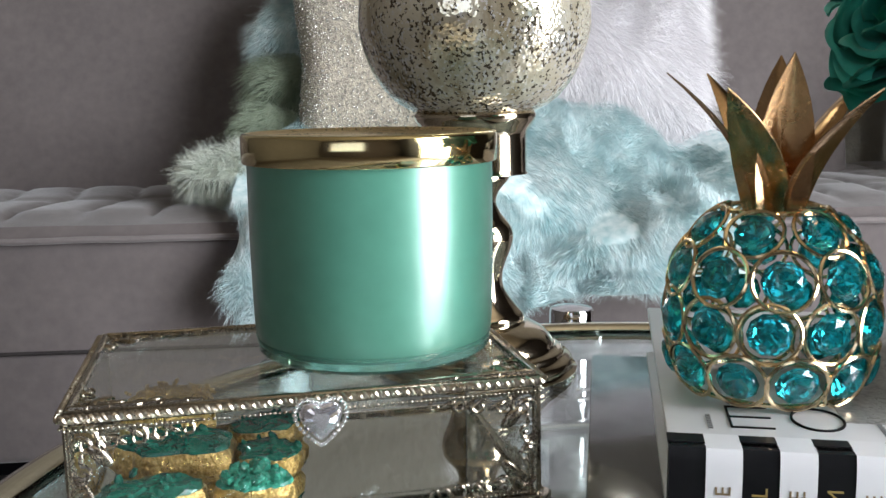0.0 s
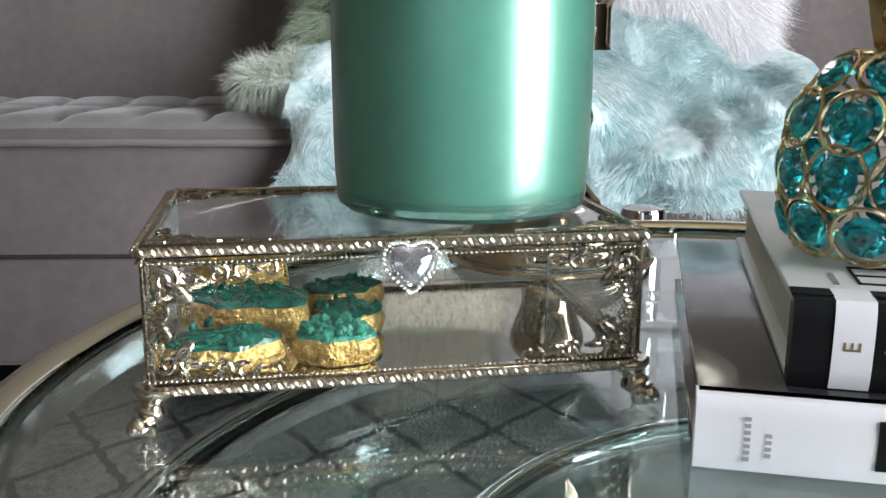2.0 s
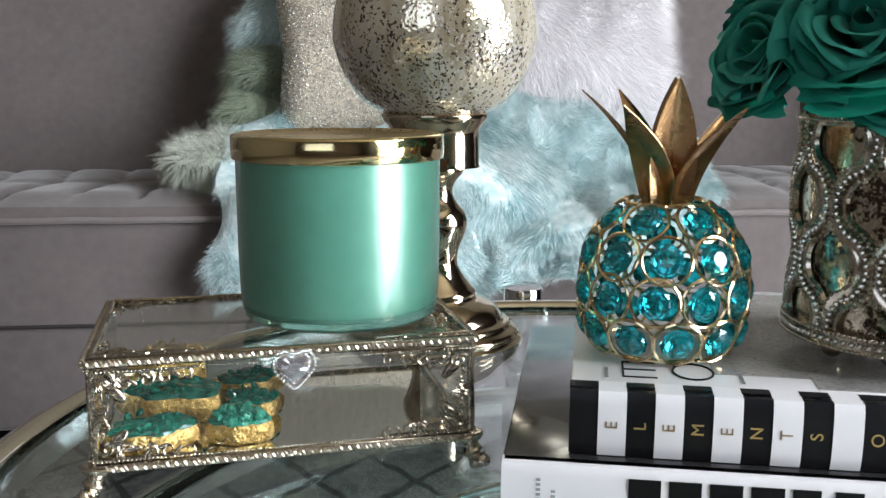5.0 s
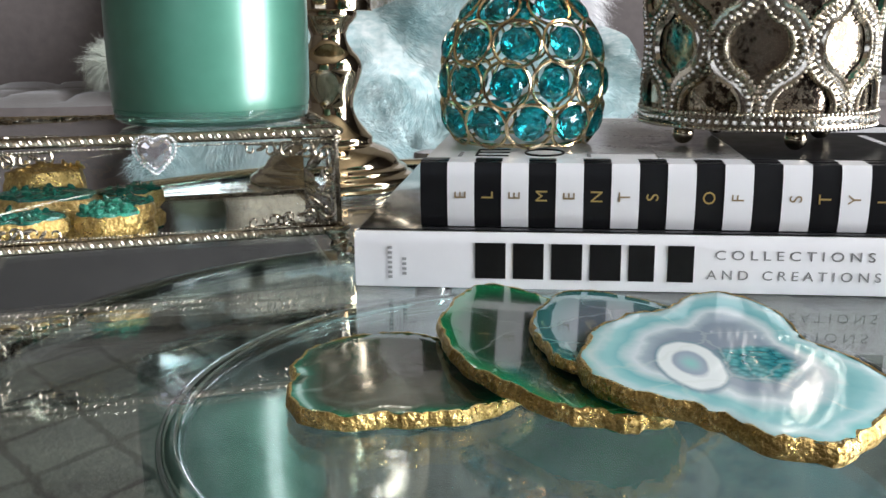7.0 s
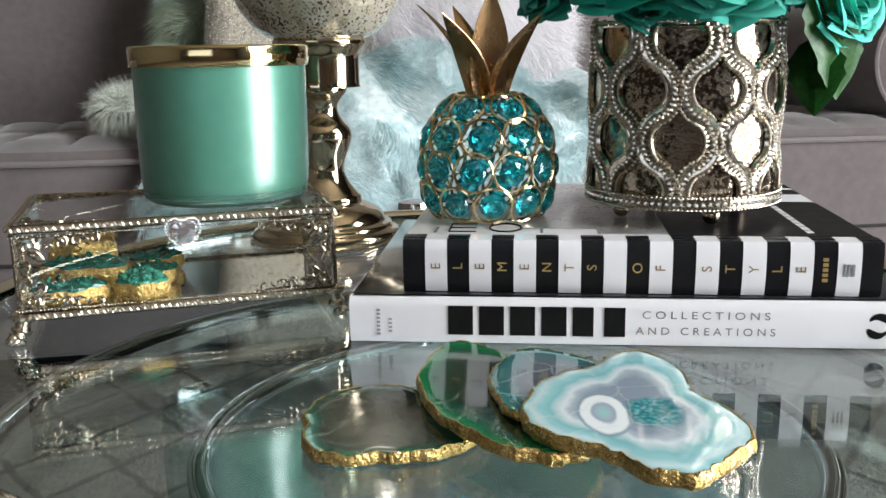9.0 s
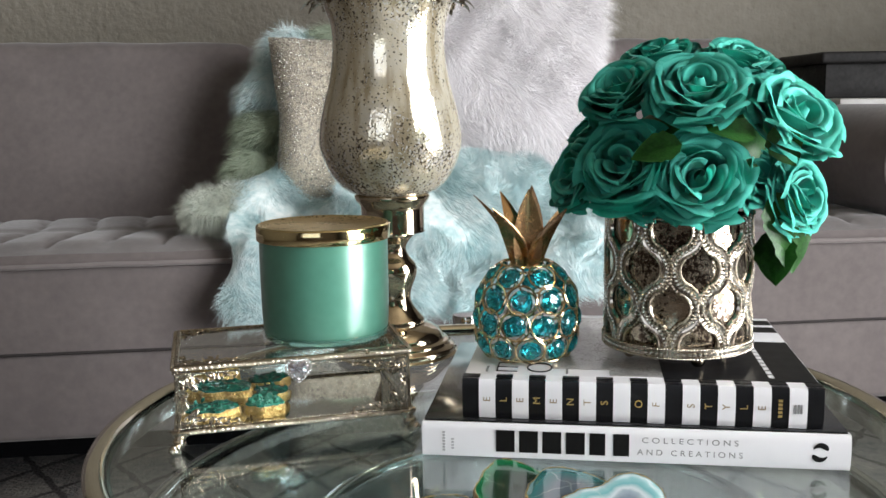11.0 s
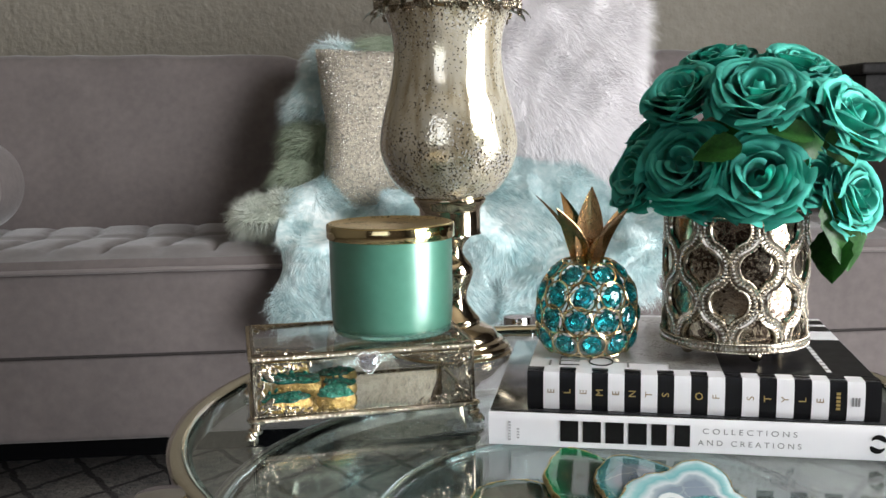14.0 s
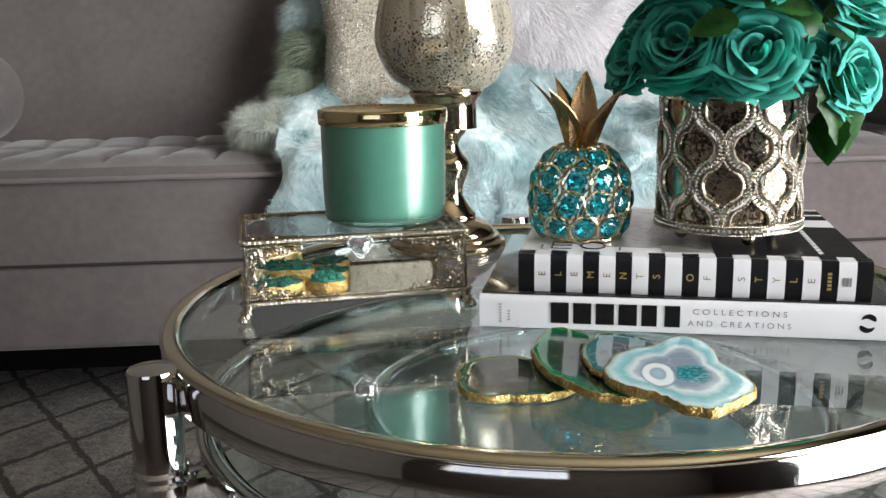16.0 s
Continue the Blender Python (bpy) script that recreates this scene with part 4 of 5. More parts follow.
FOOT = foot()
for x, y, a in ((0.002, 0.002, 45), (BW - 0.002, 0.002, 135), (BW - 0.002, BD - 0.002, 225), (0.002, BD - 0.002, 315)):
    part("foot", FOOT, None, tb, "scrolled silver foot", pose(x, y, 0, 0, 0, a))


def heart_xy(t):
    return 0.45 * math.sin(t) + 0.52 * math.sin(t) ** 3, (14.5 * math.cos(t) - 3.2 * math.cos(2 * t) - 1.2 * math.cos(3 * t) - 0.5 * math.cos(4 * t)) / 16


def heart():
    b = bmesh.new()
    rings = []
    n = 28
    for s, y in ((1.0, 0.0), (1.0, -0.0008), (0.78, -0.0026), (0.42, -0.0034)):
        rings.append([b.verts.new((0.0078 * s * heart_xy(2 * math.pi * i / n)[0], y, 0.0078 * s * heart_xy(2 * math.pi * i / n)[1])) for i in range(n)])
    for k, (a, c) in enumerate(zip(rings, rings[1:])):
        for i in range(0, n):
            j = (i + 1) % n
            b.faces.new((a[i], a[j], c[j], c[i]))
    b.faces.new(rings[-1])
    b.faces.new(rings[0][::-1])
    bmesh.ops.triangulate(b, faces=[f for f in b.faces if len(f.verts) > 4])
    return b


clasp = part("heart_clasp", box(-0.004, 0.004, 0, 0.0015, -0.004, 0.005, 0.0006), M_SILVER, tb, "heart-shaped crystal clasp", pose(0.0845, -0.0042, BH - 0.0050) @ Matrix.Scale(0.98, 4))
part("crystal", heart(), M_HEART, clasp, "faceted clear heart crystal", pose(0, -0.0012, 0), smooth=False)
part("crystal_back", box(-0.0062, 0.0062, -0.0010, -0.0002, -0.0050, 0.0050, 0.0003), M_MIRROR, clasp)
part("stone_border", beads("stone_border", [(0.0094 * heart_xy(t)[0], -0.002, 0.0094 * heart_xy(t)[1]) for t in np.linspace(0, 2 * math.pi, 41)[:-1]], 0.00090, M_CRYSTAL, False), None, clasp, "tiny rhinestones")


def geode(m, rx, ry, h, seed, pale=False):
    """A lump with crinkled gold sides and a crust of green crystals on top."""
    rng = random.Random(seed)
    g = thing("geode_coaster", BOXM @ m, "gold-edged green geode stone in the glass box", "stone", "geode stones in the box")
    b = bmesh.new()
    n = 26
    prof = [(0.86, 0), (1.0, 0.25), (0.98, 0.6), (0.90, 0.80)]
    rad = [1 + 0.14 * math.sin(2 * a + seed) + 0.08 * math.sin(5 * a + seed * 2) + rng.uniform(-0.05, 0.05) for a in np.linspace(0, 2 * math.pi, n, endpoint=False)]
    rings = [[b.verts.new((rx * s * rad[i] * math.cos(2 * math.pi * i / n), ry * s * rad[i] * math.sin(2 * math.pi * i / n), h * z + rng.uniform(-0.0006, 0.0006) * (z > 0))) for i in range(n)] for s, z in prof]
    for a, c in zip(rings, rings[1:]):
        for i in range(n):
            b.faces.new((a[i], a[(i + 1) % n], c[(i + 1) % n], c[i]))
    b.faces.new(rings[0][::-1])
    b.faces.new(rings[-1])
    part("gold_side", b, M_LEAFGOLD, g, "crinkled gold leaf side")
    c = bmesh.new()
    rings = []
    for q, up in ((0.93, 0.0), (0.90, 0.10), (0.70, 0.17), (0.45, 0.20), (0.2, 0.22)):
        rings.append([c.verts.new((rx * q * rad[i] * math.cos(2 * math.pi * i / n), ry * q * rad[i] * math.sin(2 * math.pi * i / n), h * (0.78 + up) + rng.uniform(-0.0007, 0.0007))) for i in range(n)])
    for a, d in zip(rings, rings[1:]):
        for i in range(n):
            c.faces.new((a[i], a[(i + 1) % n], d[(i + 1) % n], d[i]))
    c.faces.new(rings[-1])
    for k in range(90 if pale else 16):
        a, q = rng.uniform(0, 2 * math.pi), math.sqrt(rng.random()) * 0.82
        s = rng.uniform(0.0010, 0.0030) if pale else rng.uniform(0.0008, 0.0018)
        bmesh.ops.create_icosphere(c, subdivisions=1, radius=s, matrix=Matrix.LocRotScale((rx * q * math.cos(a), ry * q * math.sin(a), h * 0.98 + rng.uniform(-0.001, 0.0012)), Euler((rng.random() * 3, rng.random() * 3, 0)), (1, 0.8, 1.25) if pale else (1.6, 1.2, 0.7)))
    part("crystal_crust", c, M_LEAFGOLD if seed == 5 else M_GEODEL if pale else M_GEODE, g, "gilded crust" if seed == 5 else "green crystal crust", smooth=False)


geode(pose(0.0235, 0.021, 0.001), 0.0185, 0.015, 0.011, 1)
geode(pose(0.0615, 0.019, 0.001), 0.0130, 0.011, 0.012, 2, True)
geode(pose(0.032, 0.058, 0.001), 0.024, 0.016, 0.016, 3)
geode(pose(0.068, 0.050, 0.001), 0.0150, 0.011, 0.011, 4)
geode(pose(0.028, 0.089, 0.001), 0.022, 0.014, 0.024, 5)
geode(pose(0.068, 0.080, 0.001), 0.017, 0.011, 0.012, 6)

# ---- candle ----
candle = thing("jar_candle", pose(-0.0208, 0.3795, 0.5125), "mint green glass jar candle with shiny gold lid", "candle")
CR = 0.0486
part("jar", lathe(smooth_profile([(CR - 0.011, 0.0046), (CR - 0.0036, 0.0056), (CR - 0.0012, 0.0084), (CR - 0.0004, 0.018), (CR, 0.045), (CR, 0.0785)], 6) + [(CR - 0.002, 0.079), (0, 0.079)], 96), M_MINT, candle, "pearly mint green glass")
part("jar_foot", lathe([(0, 0.0002), (CR - 0.011, 0.0002), (CR - 0.0042, 0.0009), (CR - 0.0016, 0.0030), (CR - 0.0009, 0.0078), (CR - 0.0018, 0.0080), (CR - 0.0042, 0.0052), (CR - 0.0112, 0.0044), (0, 0.0044)], 96), M_MINTBASE, candle, "thick clear green glass foot")
lid = part("lid", lathe([(CR - 0.001, 0.0765), (CR + 0.0016, 0.0765), (CR + 0.0020, 0.0771), (CR + 0.0020, 0.0868), (CR + 0.0014, 0.0876), (CR + 0.0002, 0.0880)], 96), M_GOLD, candle, "shiny gold lid band")
part("lid_top", lathe([(CR + 0.0002, 0.0880), (CR - 0.0010, 0.0876), (CR - 0.0022, 0.0868), (0, 0.0866)], 96), M_LIDTOP, lid, "brushed gold disc")

# ---- hurricane candle holder ----
HX, HY = 0.0235, 0.560
hold = thing("candle_holder", pose(HX, HY, GZ + 0.0004), "tall silvered glass hurricane candle holder on turned stem", "candle holder")
stem = [(0, 0.0), (0.056, 0.0), (0.058, 0.003), (0.0575, 0.007), (0.053, 0.010), (0.0515, 0.0125), (0.0475, 0.0145), (0.0455, 0.018), (0.041, 0.023), (0.034, 0.0268), (0.029, 0.029), (0.0285, 0.033), (0.0245, 0.0375), (0.0195, 0.044), (0.0165, 0.050), (0.0158, 0.056), (0.0170, 0.063), (0.0205, 0.072), (0.0225, 0.080), (0.0205, 0.087), (0.0150, 0.094), (0.0122, 0.101), (0.0145, 0.108), (0.0195, 0.114), (0.0198, 0.118)]
part("stem", lathe(smooth_profile(stem, 4), 72), M_NICKEL, hold, "turned smoked silver stem")
part("cup", lathe(smooth_profile([(0.0, 0.1180), (0.0285, 0.1182), (0.0300, 0.1200), (0.0300, 0.1390), (0.0315, 0.1440), (0.0350, 0.1490), (0.0355, 0.1530), (0.0320, 0.1545), (0.0270, 0.1520), (0.0, 0.1510)], 3), 72), M_NICKEL, hold, "smoked silver cup")
gl = [(0.024, 0.159), (0.034, 0.1605), (0.046, 0.168), (0.056, 0.182), (0.0622, 0.200), (0.0628, 0.214), (0.059, 0.236), (0.053, 0.258), (0.0495, 0.280), (0.0490, 0.297), (0.0515, 0.312), (0.0570, 0.326)]
gl = [(r * 1.06, 0.153 + (z - 0.159) * 1.06) for r, z in gl]
inner = [(r - 0.002, z) for r, z in gl[::-1]]
part("globe", lathe(smooth_profile(gl, 6) + smooth_profile(inner, 6), 96), M_MERC, hold, "speckled mercury glass globe")


def petal_leaf(ln, w):
    b = bmesh.new()
    prev = None
    for i in range(7):
        t = i / 6
        ww = w * math.sin(math.pi * min(1, t * 0.94 + 0.05)) ** 0.8
        z = 0.18 * ln * math.sin(t * 2.2)
        cur = [b.verts.new((t * ln, -ww, z + ww * 0.3)), b.verts.new((t * ln, 0, z)), b.verts.new((t * ln, ww, z + ww * 0.3))]
        if prev:
            b.faces.new((prev[0], cur[0], cur[1], prev[1]))
            b.faces.new((prev[1], cur[1], cur[2], prev[2]))
        prev = cur
    bmesh.ops.solidify(b, geom=b.faces[:], thickness=0.0005)
    return b


garland = part("garland", tube([(0.0620 * math.cos(a), 0.0620 * math.sin(a), 0.333 + 0.002 * math.sin(9 * a)) for a in np.linspace(0, 2 * math.pi, 73)[:-1]], 0.0024, 8, True), M_SILVER, hold, "silver leaf and flower garland round the rim")
LEAFM = mesh_of("garland_leaf", petal_leaf(0.0195, 0.0058), M_SILVER)
rg = random.Random(11)
stones = []
for k in range(30):
    a = 2 * math.pi * k / 30 + 0.1
    p = Vector((0.0635 * math.cos(a), 0.0635 * math.sin(a), 0.333))
    if k % 2:
        for s in (-1, 1):
            m = Matrix.Translation(p) @ Matrix.Rotation(a + s * rg.uniform(0.9, 1.5), 4, "Z") @ Matrix.Rotation(-rg.uniform(0.2, 0.9), 4, "Y") @ Matrix.Rotation(rg.uniform(-0.6, 0.6), 4, "X")
            part("garland_leaf", LEAFM, None, garland, "", m)
        m = Matrix.Translation(p) @ Matrix.Rotation(a, 4, "Z") @ Matrix.Rotation(0.7, 4, "Y")
        part("garland_leaf", LEAFM, None, garland, "", m)
    else:
        for q in range(6):
            c = p + Vector((0.004 * math.cos(a), 0.004 * math.sin(a), 0)) + Vector((rg.uniform(-.005, .005) - 0.005 * (q - 2) * math.sin(a), rg.uniform(-.005, .005) + 0.005 * (q - 2) * math.cos(a), rg.uniform(-0.004, 0.009)))
            stones += [tuple(c + Vector((0.0032 * math.cos(w) * -math.sin(a), 0.0032 * math.cos(w) * math.cos(a), 0.0032 * math.sin(w)))) for w in np.linspace(0, 2 * math.pi, 7)[:-1]] + [tuple(c)]
tagged(part("flower_trim", beads("flower_trim", stones, 0.0017, M_SILVER), None, garland, "clustered silver beads"), kind="stuff")

# ---- pineapple ----
PX, PY = 0.1315, 0.3545
pine = thing("pineapple_ornament", pose(PX, PY, GZ + 0.0006 + 0.0240 + ES_T + 0.0010), "gold wire pineapple ornament set with teal crystals", "ornament")
PR, PH = 0.0372, 0.0735


def pine_r(z):
    """The body's radius at a height."""
    t = (z - 0.029) / (0.029 if z < 0.029 else 0.0415)
    return PR * max(0.0, 1 - abs(t) ** (3.2 if z < 0.029 else 2.6) * (0.24 if z < 0.029 else 0.58))


def ring_mesh(r):
    return mesh_of("wire_ring", tube([(r * math.cos(a), r * math.sin(a), 0) for a in np.linspace(0, 2 * math.pi, 25)[:-1]], 0.00082, 6, True), M_WIRE)


def gem_mesh(r):
    b = bmesh.new()
    n = 10
    ringv = []
    for rr, z in ((0.45, 0.42), (0.80, 0.28), (1.0, 0.0), (0.6, -0.40)):
        ringv.append([b.verts.new((r * rr * math.cos(2 * math.pi * (i + 0.5 * (len(ringv) % 2)) / n), r * rr * math.sin(2 * math.pi * (i + 0.5 * (len(ringv) % 2)) / n), r * z)) for i in range(n)])
    tip = b.verts.new((0, 0, -r * 0.75))
    b.faces.new(ringv[0])
    for k, (a, c) in enumerate(zip(ringv, ringv[1:])):
        for i in range(n):
            j = (i + 1) % n
            if k % 2 == 0:
                b.faces.new((a[i], c[i], a[j]))
                b.faces.new((a[j], c[i], c[j]))
            else:
                b.faces.new((a[i], c[j], a[j]))
                b.faces.new((a[i], c[i], c[j]))
    for i in range(n):
        b.faces.new((ringv[-1][i], tip, ringv[-1][(i + 1) % n]))
    bmesh.ops.recalc_face_normals(b, faces=b.faces[:])
    return mesh_of("gem", b, M_GEM, False)


RINGS = {r: ring_mesh(r) for r in (0.0106, 0.0100)}
GEMS = {r: gem_mesh(r * 0.73) for r in RINGS}
for k, (z, n, r) in enumerate(((0.0106, 11, 0.0106), (0.0288, 11, 0.0106), (0.0468, 10, 0.0106), (0.0618, 7, 0.0100))):
    r = min(RINGS, key=lambda q: abs(q - r))
    slope = (pine_r(z + 0.002) - pine_r(z - 0.002)) / 0.004
    for i in range(n):
        a = 2 * math.pi * (i + 0.5 * (k % 2)) / n + 0.12
        rad = pine_r(z)
        nrm = Vector((math.cos(a), math.sin(a), -slope)).normalized()
        m = Matrix.Translation((rad * math.cos(a), rad * math.sin(a), z)) @ nrm.to_track_quat("Z", "Y").to_matrix().to_4x4()
        o = part("wire_ring", RINGS[r], None, pine, "", m)
        part("gem", GEMS[r], None, o, "faceted teal crystal")
for z in (0.0012, 0.0682):
    rr = pine_r(z)
    part("wire_hoop", tube([(rr * math.cos(a), rr * math.sin(a), z) for a in np.linspace(0, 2 * math.pi, 49)[:-1]], 0.0010, 6, True), M_WIRE, pine)


def blade(ln, w, out, seed):
    """A folded metal leaf that rises and bows outward."""
    b = bmesh.new()
    prev = None
    n = 10
    for i in range(n + 1):
        t = i / n
        ww = w * (0.62 + 0.95 * t - 1.57 * t ** 2.2) if t < 1 else 0.0001
        x = 0.006 + out * t ** 2.0
        z = ln * t
        cur = [b.verts.new((x + 0.30 * abs(s) * ww, s * ww, z)) for s in (-1, -0.5, 0, 0.5, 1)]
        if prev:
            for k in range(4):
                b.faces.new((prev[k], prev[k + 1], cur[k + 1], cur[k]))
        prev = cur
    bmesh.ops.remove_doubles(b, verts=b.verts[:], dist=0.00002)
    bmesh.ops.solidify(b, geom=b.faces[:], thickness=0.0005)
    return mesh_of("leaf", b, M_ROSEGOLD)


BL = [blade(0.052, 0.0100, 0.034, 1), blade(0.058, 0.0130, 0.010, 2), blade(0.046, 0.0125, 0.034, 3)]
for a, k in ((-48, 2), (-132, 2), (-90, 1), (15, 0), (165, 0), (70, 1), (115, 0)):
    part("leaf", BL[k], None, pine, "satin gold metal leaf", pose(0, 0, 0.0662, 0, 0, a))

# ---- vase ----
VX, VY, VZ = 0.2412, 0.3450, GZ + 0.0006 + 0.0240 + ES_T + 0.0008
VR, VH = 0.0522, 0.099
vase = thing("crystal_vase", pose(VX, VY, VZ), "silver mirrored cylinder vase with beaded ogee lattice", "vase")
part("mirror_body", lathe([(0, 0.013), (VR - 0.004, 0.013), (VR - 0.0030, 0.020), (VR - 0.0025, 0.055), (VR - 0.0030, 0.104), (VR - 0.006, 0.105), (VR - 0.0065, 0.02), (0, 0.02)], 96), M_MERCV, vase, "antiqued mirror glass")
NW = 16
edge_b, mid_b = [], []
for k in range(NW):
    s = 1 if k % 2 else -1
    pts = []
    for i in range(49):
        z = 0.016 + (VH - 0.008) * i / 48
        th = 2 * math.pi * (k + 0.5) / NW + radians(2.5) + s * radians(8.6) * math.copysign(abs(math.cos(2 * math.pi * (z - 0.0455) / 0.0525)) ** 0.62, math.cos(2 * math.pi * (z - 0.0455) / 0.0525))
        pts.append((th, z))
    b = bmesh.new()
    prev = None
    w = 0.0050
    for i, (th, z) in enumerate(pts):
        t0, t1 = pts[max(0, i - 1)], pts[min(48, i + 1)]
        dx, dz = (t1[0] - t0[0]) * VR, t1[1] - t0[1]
        l = math.hypot(dx, dz)
        nx, nz = dz / l, -dx / l
        cur = []
        for q, h in ((-1, 0.0), (-0.8, 0.0020), (-0.45, 0.0008), (0.45, 0.0008), (0.8, 0.0020), (1, 0.0)):
            a2, z2, rr = th + q * w * nx / VR, z + q * w * nz, VR - 0.002 + h
            cur.append(b.verts.new((rr * math.cos(a2), rr * math.sin(a2), z2)))
        if prev:
            for q in range(5):
                b.faces.new((prev[q], prev[q + 1], cur[q + 1], cur[q]))
        prev = cur
    part("lattice_band", b, M_SILVERB, vase)
    L_tot = [0.0]
    for (a0, z0), (a1, z1) in zip(pts, pts[1:]):
        L_tot.append(L_tot[-1] + math.hypot((a1 - a0) * VR, z1 - z0))
    for step, sink, offs in ((0.0019, edge_b, (-0.0041, 0.0041)), (0.0029, mid_b, (0.0,))):
        for d in np.arange(0, L_tot[-1], step):
            i = min(47, int(np.searchsorted(L_tot, d, side="right")) - 1)
            f = (d - L_tot[i]) / (L_tot[i + 1] - L_tot[i])
            th = pts[i][0] + f * (pts[i + 1][0] - pts[i][0])
            z = pts[i][1] + f * (pts[i + 1][1] - pts[i][1])
            dx, dz = (pts[i + 1][0] - pts[i][0]) * VR, pts[i + 1][1] - pts[i][1]
            l = math.hypot(dx, dz)
            for o in offs:
                a2, z2 = th + o * dz / l / VR, z - o * dx / l
                sink.append(((VR + 0.0004) * math.cos(a2), (VR + 0.0004) * math.sin(a2), z2))
tagged(part("bead_trim", beads("bead_trim", edge_b, 0.00080, M_SILVERM), None, vase, "tiny silver beads"), kind="stuff")
tagged(part("rhinestone_trim", beads("rhinestone_trim", mid_b, 0.00135, M_STONE, False), None, vase, "clear rhinestones"), kind="stuff")
part("base_ring", lathe([(0, 0.0095), (VR - 0.002, 0.0095), (VR + 0.0012, 0.0105), (VR + 0.0012, 0.0165), (VR - 0.002, 0.0175), (0, 0.0175)], 96), M_SILVER, vase)
ring = [((VR + 0.0014) * math.cos(a), (VR + 0.0014) * math.sin(a), z) for z in (0.0105, 0.0168) for a in np.linspace(0, 2 * math.pi, 150)[:-1]]
tagged(part("base_bead_trim", beads("base_bead_trim", ring, 0.00105, M_SILVERB), None, vase), kind="stuff")
ring = [((VR + 0.0012) * math.cos(a), (VR + 0.0012) * math.sin(a), 0.0136) for a in np.linspace(0, 2 * math.pi, 92)[:-1]]
tagged(part("base_stone_trim", beads("base_stone_trim", ring, 0.0015, M_STONE, False), None, vase), kind="stuff")
ring = [((VR - 0.0005) * math.cos(a), (VR - 0.0005) * math.sin(a), 0.1065) for a in np.linspace(0, 2 * math.pi, 150)[:-1]]
tagged(part("rim_bead_trim", beads("rim_bead_trim", ring, 0.0012, M_SILVERB), None, vase), kind="stuff")
for a in (-80, 10, 100, 190):
    b = bmesh.new()
    ball(b, (0, 0, 0.0050), 0.0050, 3)
    part("ball_foot", b, M_NICKEL, vase, "polished ball foot", pose(0.036 * math.cos(radians(a)), 0.036 * math.sin(radians(a)), 0))

# ---- roses ----
BQ = Vector((0.2525, 0.3430, 0.6385))
bouquet = thing("rose_bouquet", Matrix.Translation(BQ), "dome of teal foam roses with green leaves in the vase", "flowers")


def petal(rb, rt, h, span, lip, seed):
    """One foam petal wrapped round the rose's axis (facing -y): it rises and opens from rb to rt, and its rim rolls outward, most at the sides, so that the middle comes to a blunt point."""
    rng = random.Random(seed)
    b = bmesh.new()
    nu, n_body, n_roll = 14, 6, 7
    skew, bow, peak = rng.uniform(-0.12, 0.12), rng.uniform(0.02, 0.12), rng.uniform(-0.3, 0.3)
    grid = []
    for j in range(n_body + n_roll + 1):
        body = min(j, n_body) / n_body
        roll = max(0, j - n_body) / n_roll
        row = []
        for i in range(nu + 1):
            u = i / nu * 2 - 1
            ang = radians(span) * u * (0.66 + 0.34 * body ** 0.7)
            side = abs(u - peak * (1 - abs(u)))
            r = rb + (rt - rb) * body ** 1.5 + skew * rt * u * body - bow * rt * side ** 2 * body
            z = h * body * (1 - 0.20 * side ** 1.6 - 0.9 * max(0, abs(u) - 0.72) ** 1.6)
            ro = lip * (0.65 + 0.75 * side)
            turn = roll * (1.25 + 1.25 * min(side, 0.8))
            r += ro * (1 - math.cos(turn))
            z += ro * math.sin(turn)
            row.append(b.verts.new((r * math.sin(ang), -r * math.cos(ang), z)))
        grid.append(row)
    for r, s in zip(grid, grid[1:]):
        for i in range(nu):
            b.faces.new((r[i], r[i + 1], s[i + 1], s[i]))
    bmesh.ops.solidify(b, geom=b.faces[:], thickness=0.0014)
    return mesh_of("petal", b, M_ROSE)


def bud():
    """The closed heart: one sheet wound to a cone, its free edge running down aslant."""
    b = bmesh.new()
    na, nz = 40, 8
    rows = []
    for j in range(nz + 1):
        v = j / nz
        row = []
        for i in range(na + 1):
            t = i / na
            a = 8.6 * t
            top = 0.0275 - 0.0105 * t ** 1.6
            r = (0.0030 + 0.0048 * t) * (0.80 + 0.55 * math.sin(2.6 * v)) * (1 - 0.42 * v ** 3)
            row.append(b.verts.new((r * math.cos(a), r * math.sin(a), top * v)))
        rows.append(row)
    for r, s in zip(rows, rows[1:]):
        for i in range(na):
            b.faces.new((r[i], r[i + 1], s[i + 1], s[i]))
    bmesh.ops.solidify(b, geom=b.faces[:], thickness=0.0010)
    return mesh_of("rose", b, M_ROSE)


BUD = bud()
# petals in a whorl, inner radius, outer radius, height, half angle, roll
LAYERS = [(2, 0.0050, 0.0086, 0.0262, 82, 0.0018), (3, 0.0065, 0.0126, 0.0250, 66, 0.0026), (4, 0.0080, 0.0168, 0.0232, 56, 0.0032), (5, 0.0095, 0.0210, 0.0212, 50, 0.0036), (5, 0.0110, 0.0246, 0.0182, 50, 0.0038), (6, 0.0120, 0.0272, 0.0140, 46, 0.0038), (6, 0.0120, 0.0280, 0.0080, 46, 0.0036)]
PET = [[petal(rb, rt, h, sp, lip, 10 * i + q) for q in range(4)] for i, (n, rb, rt, h, sp, lip) in enumerate(LAYERS)]


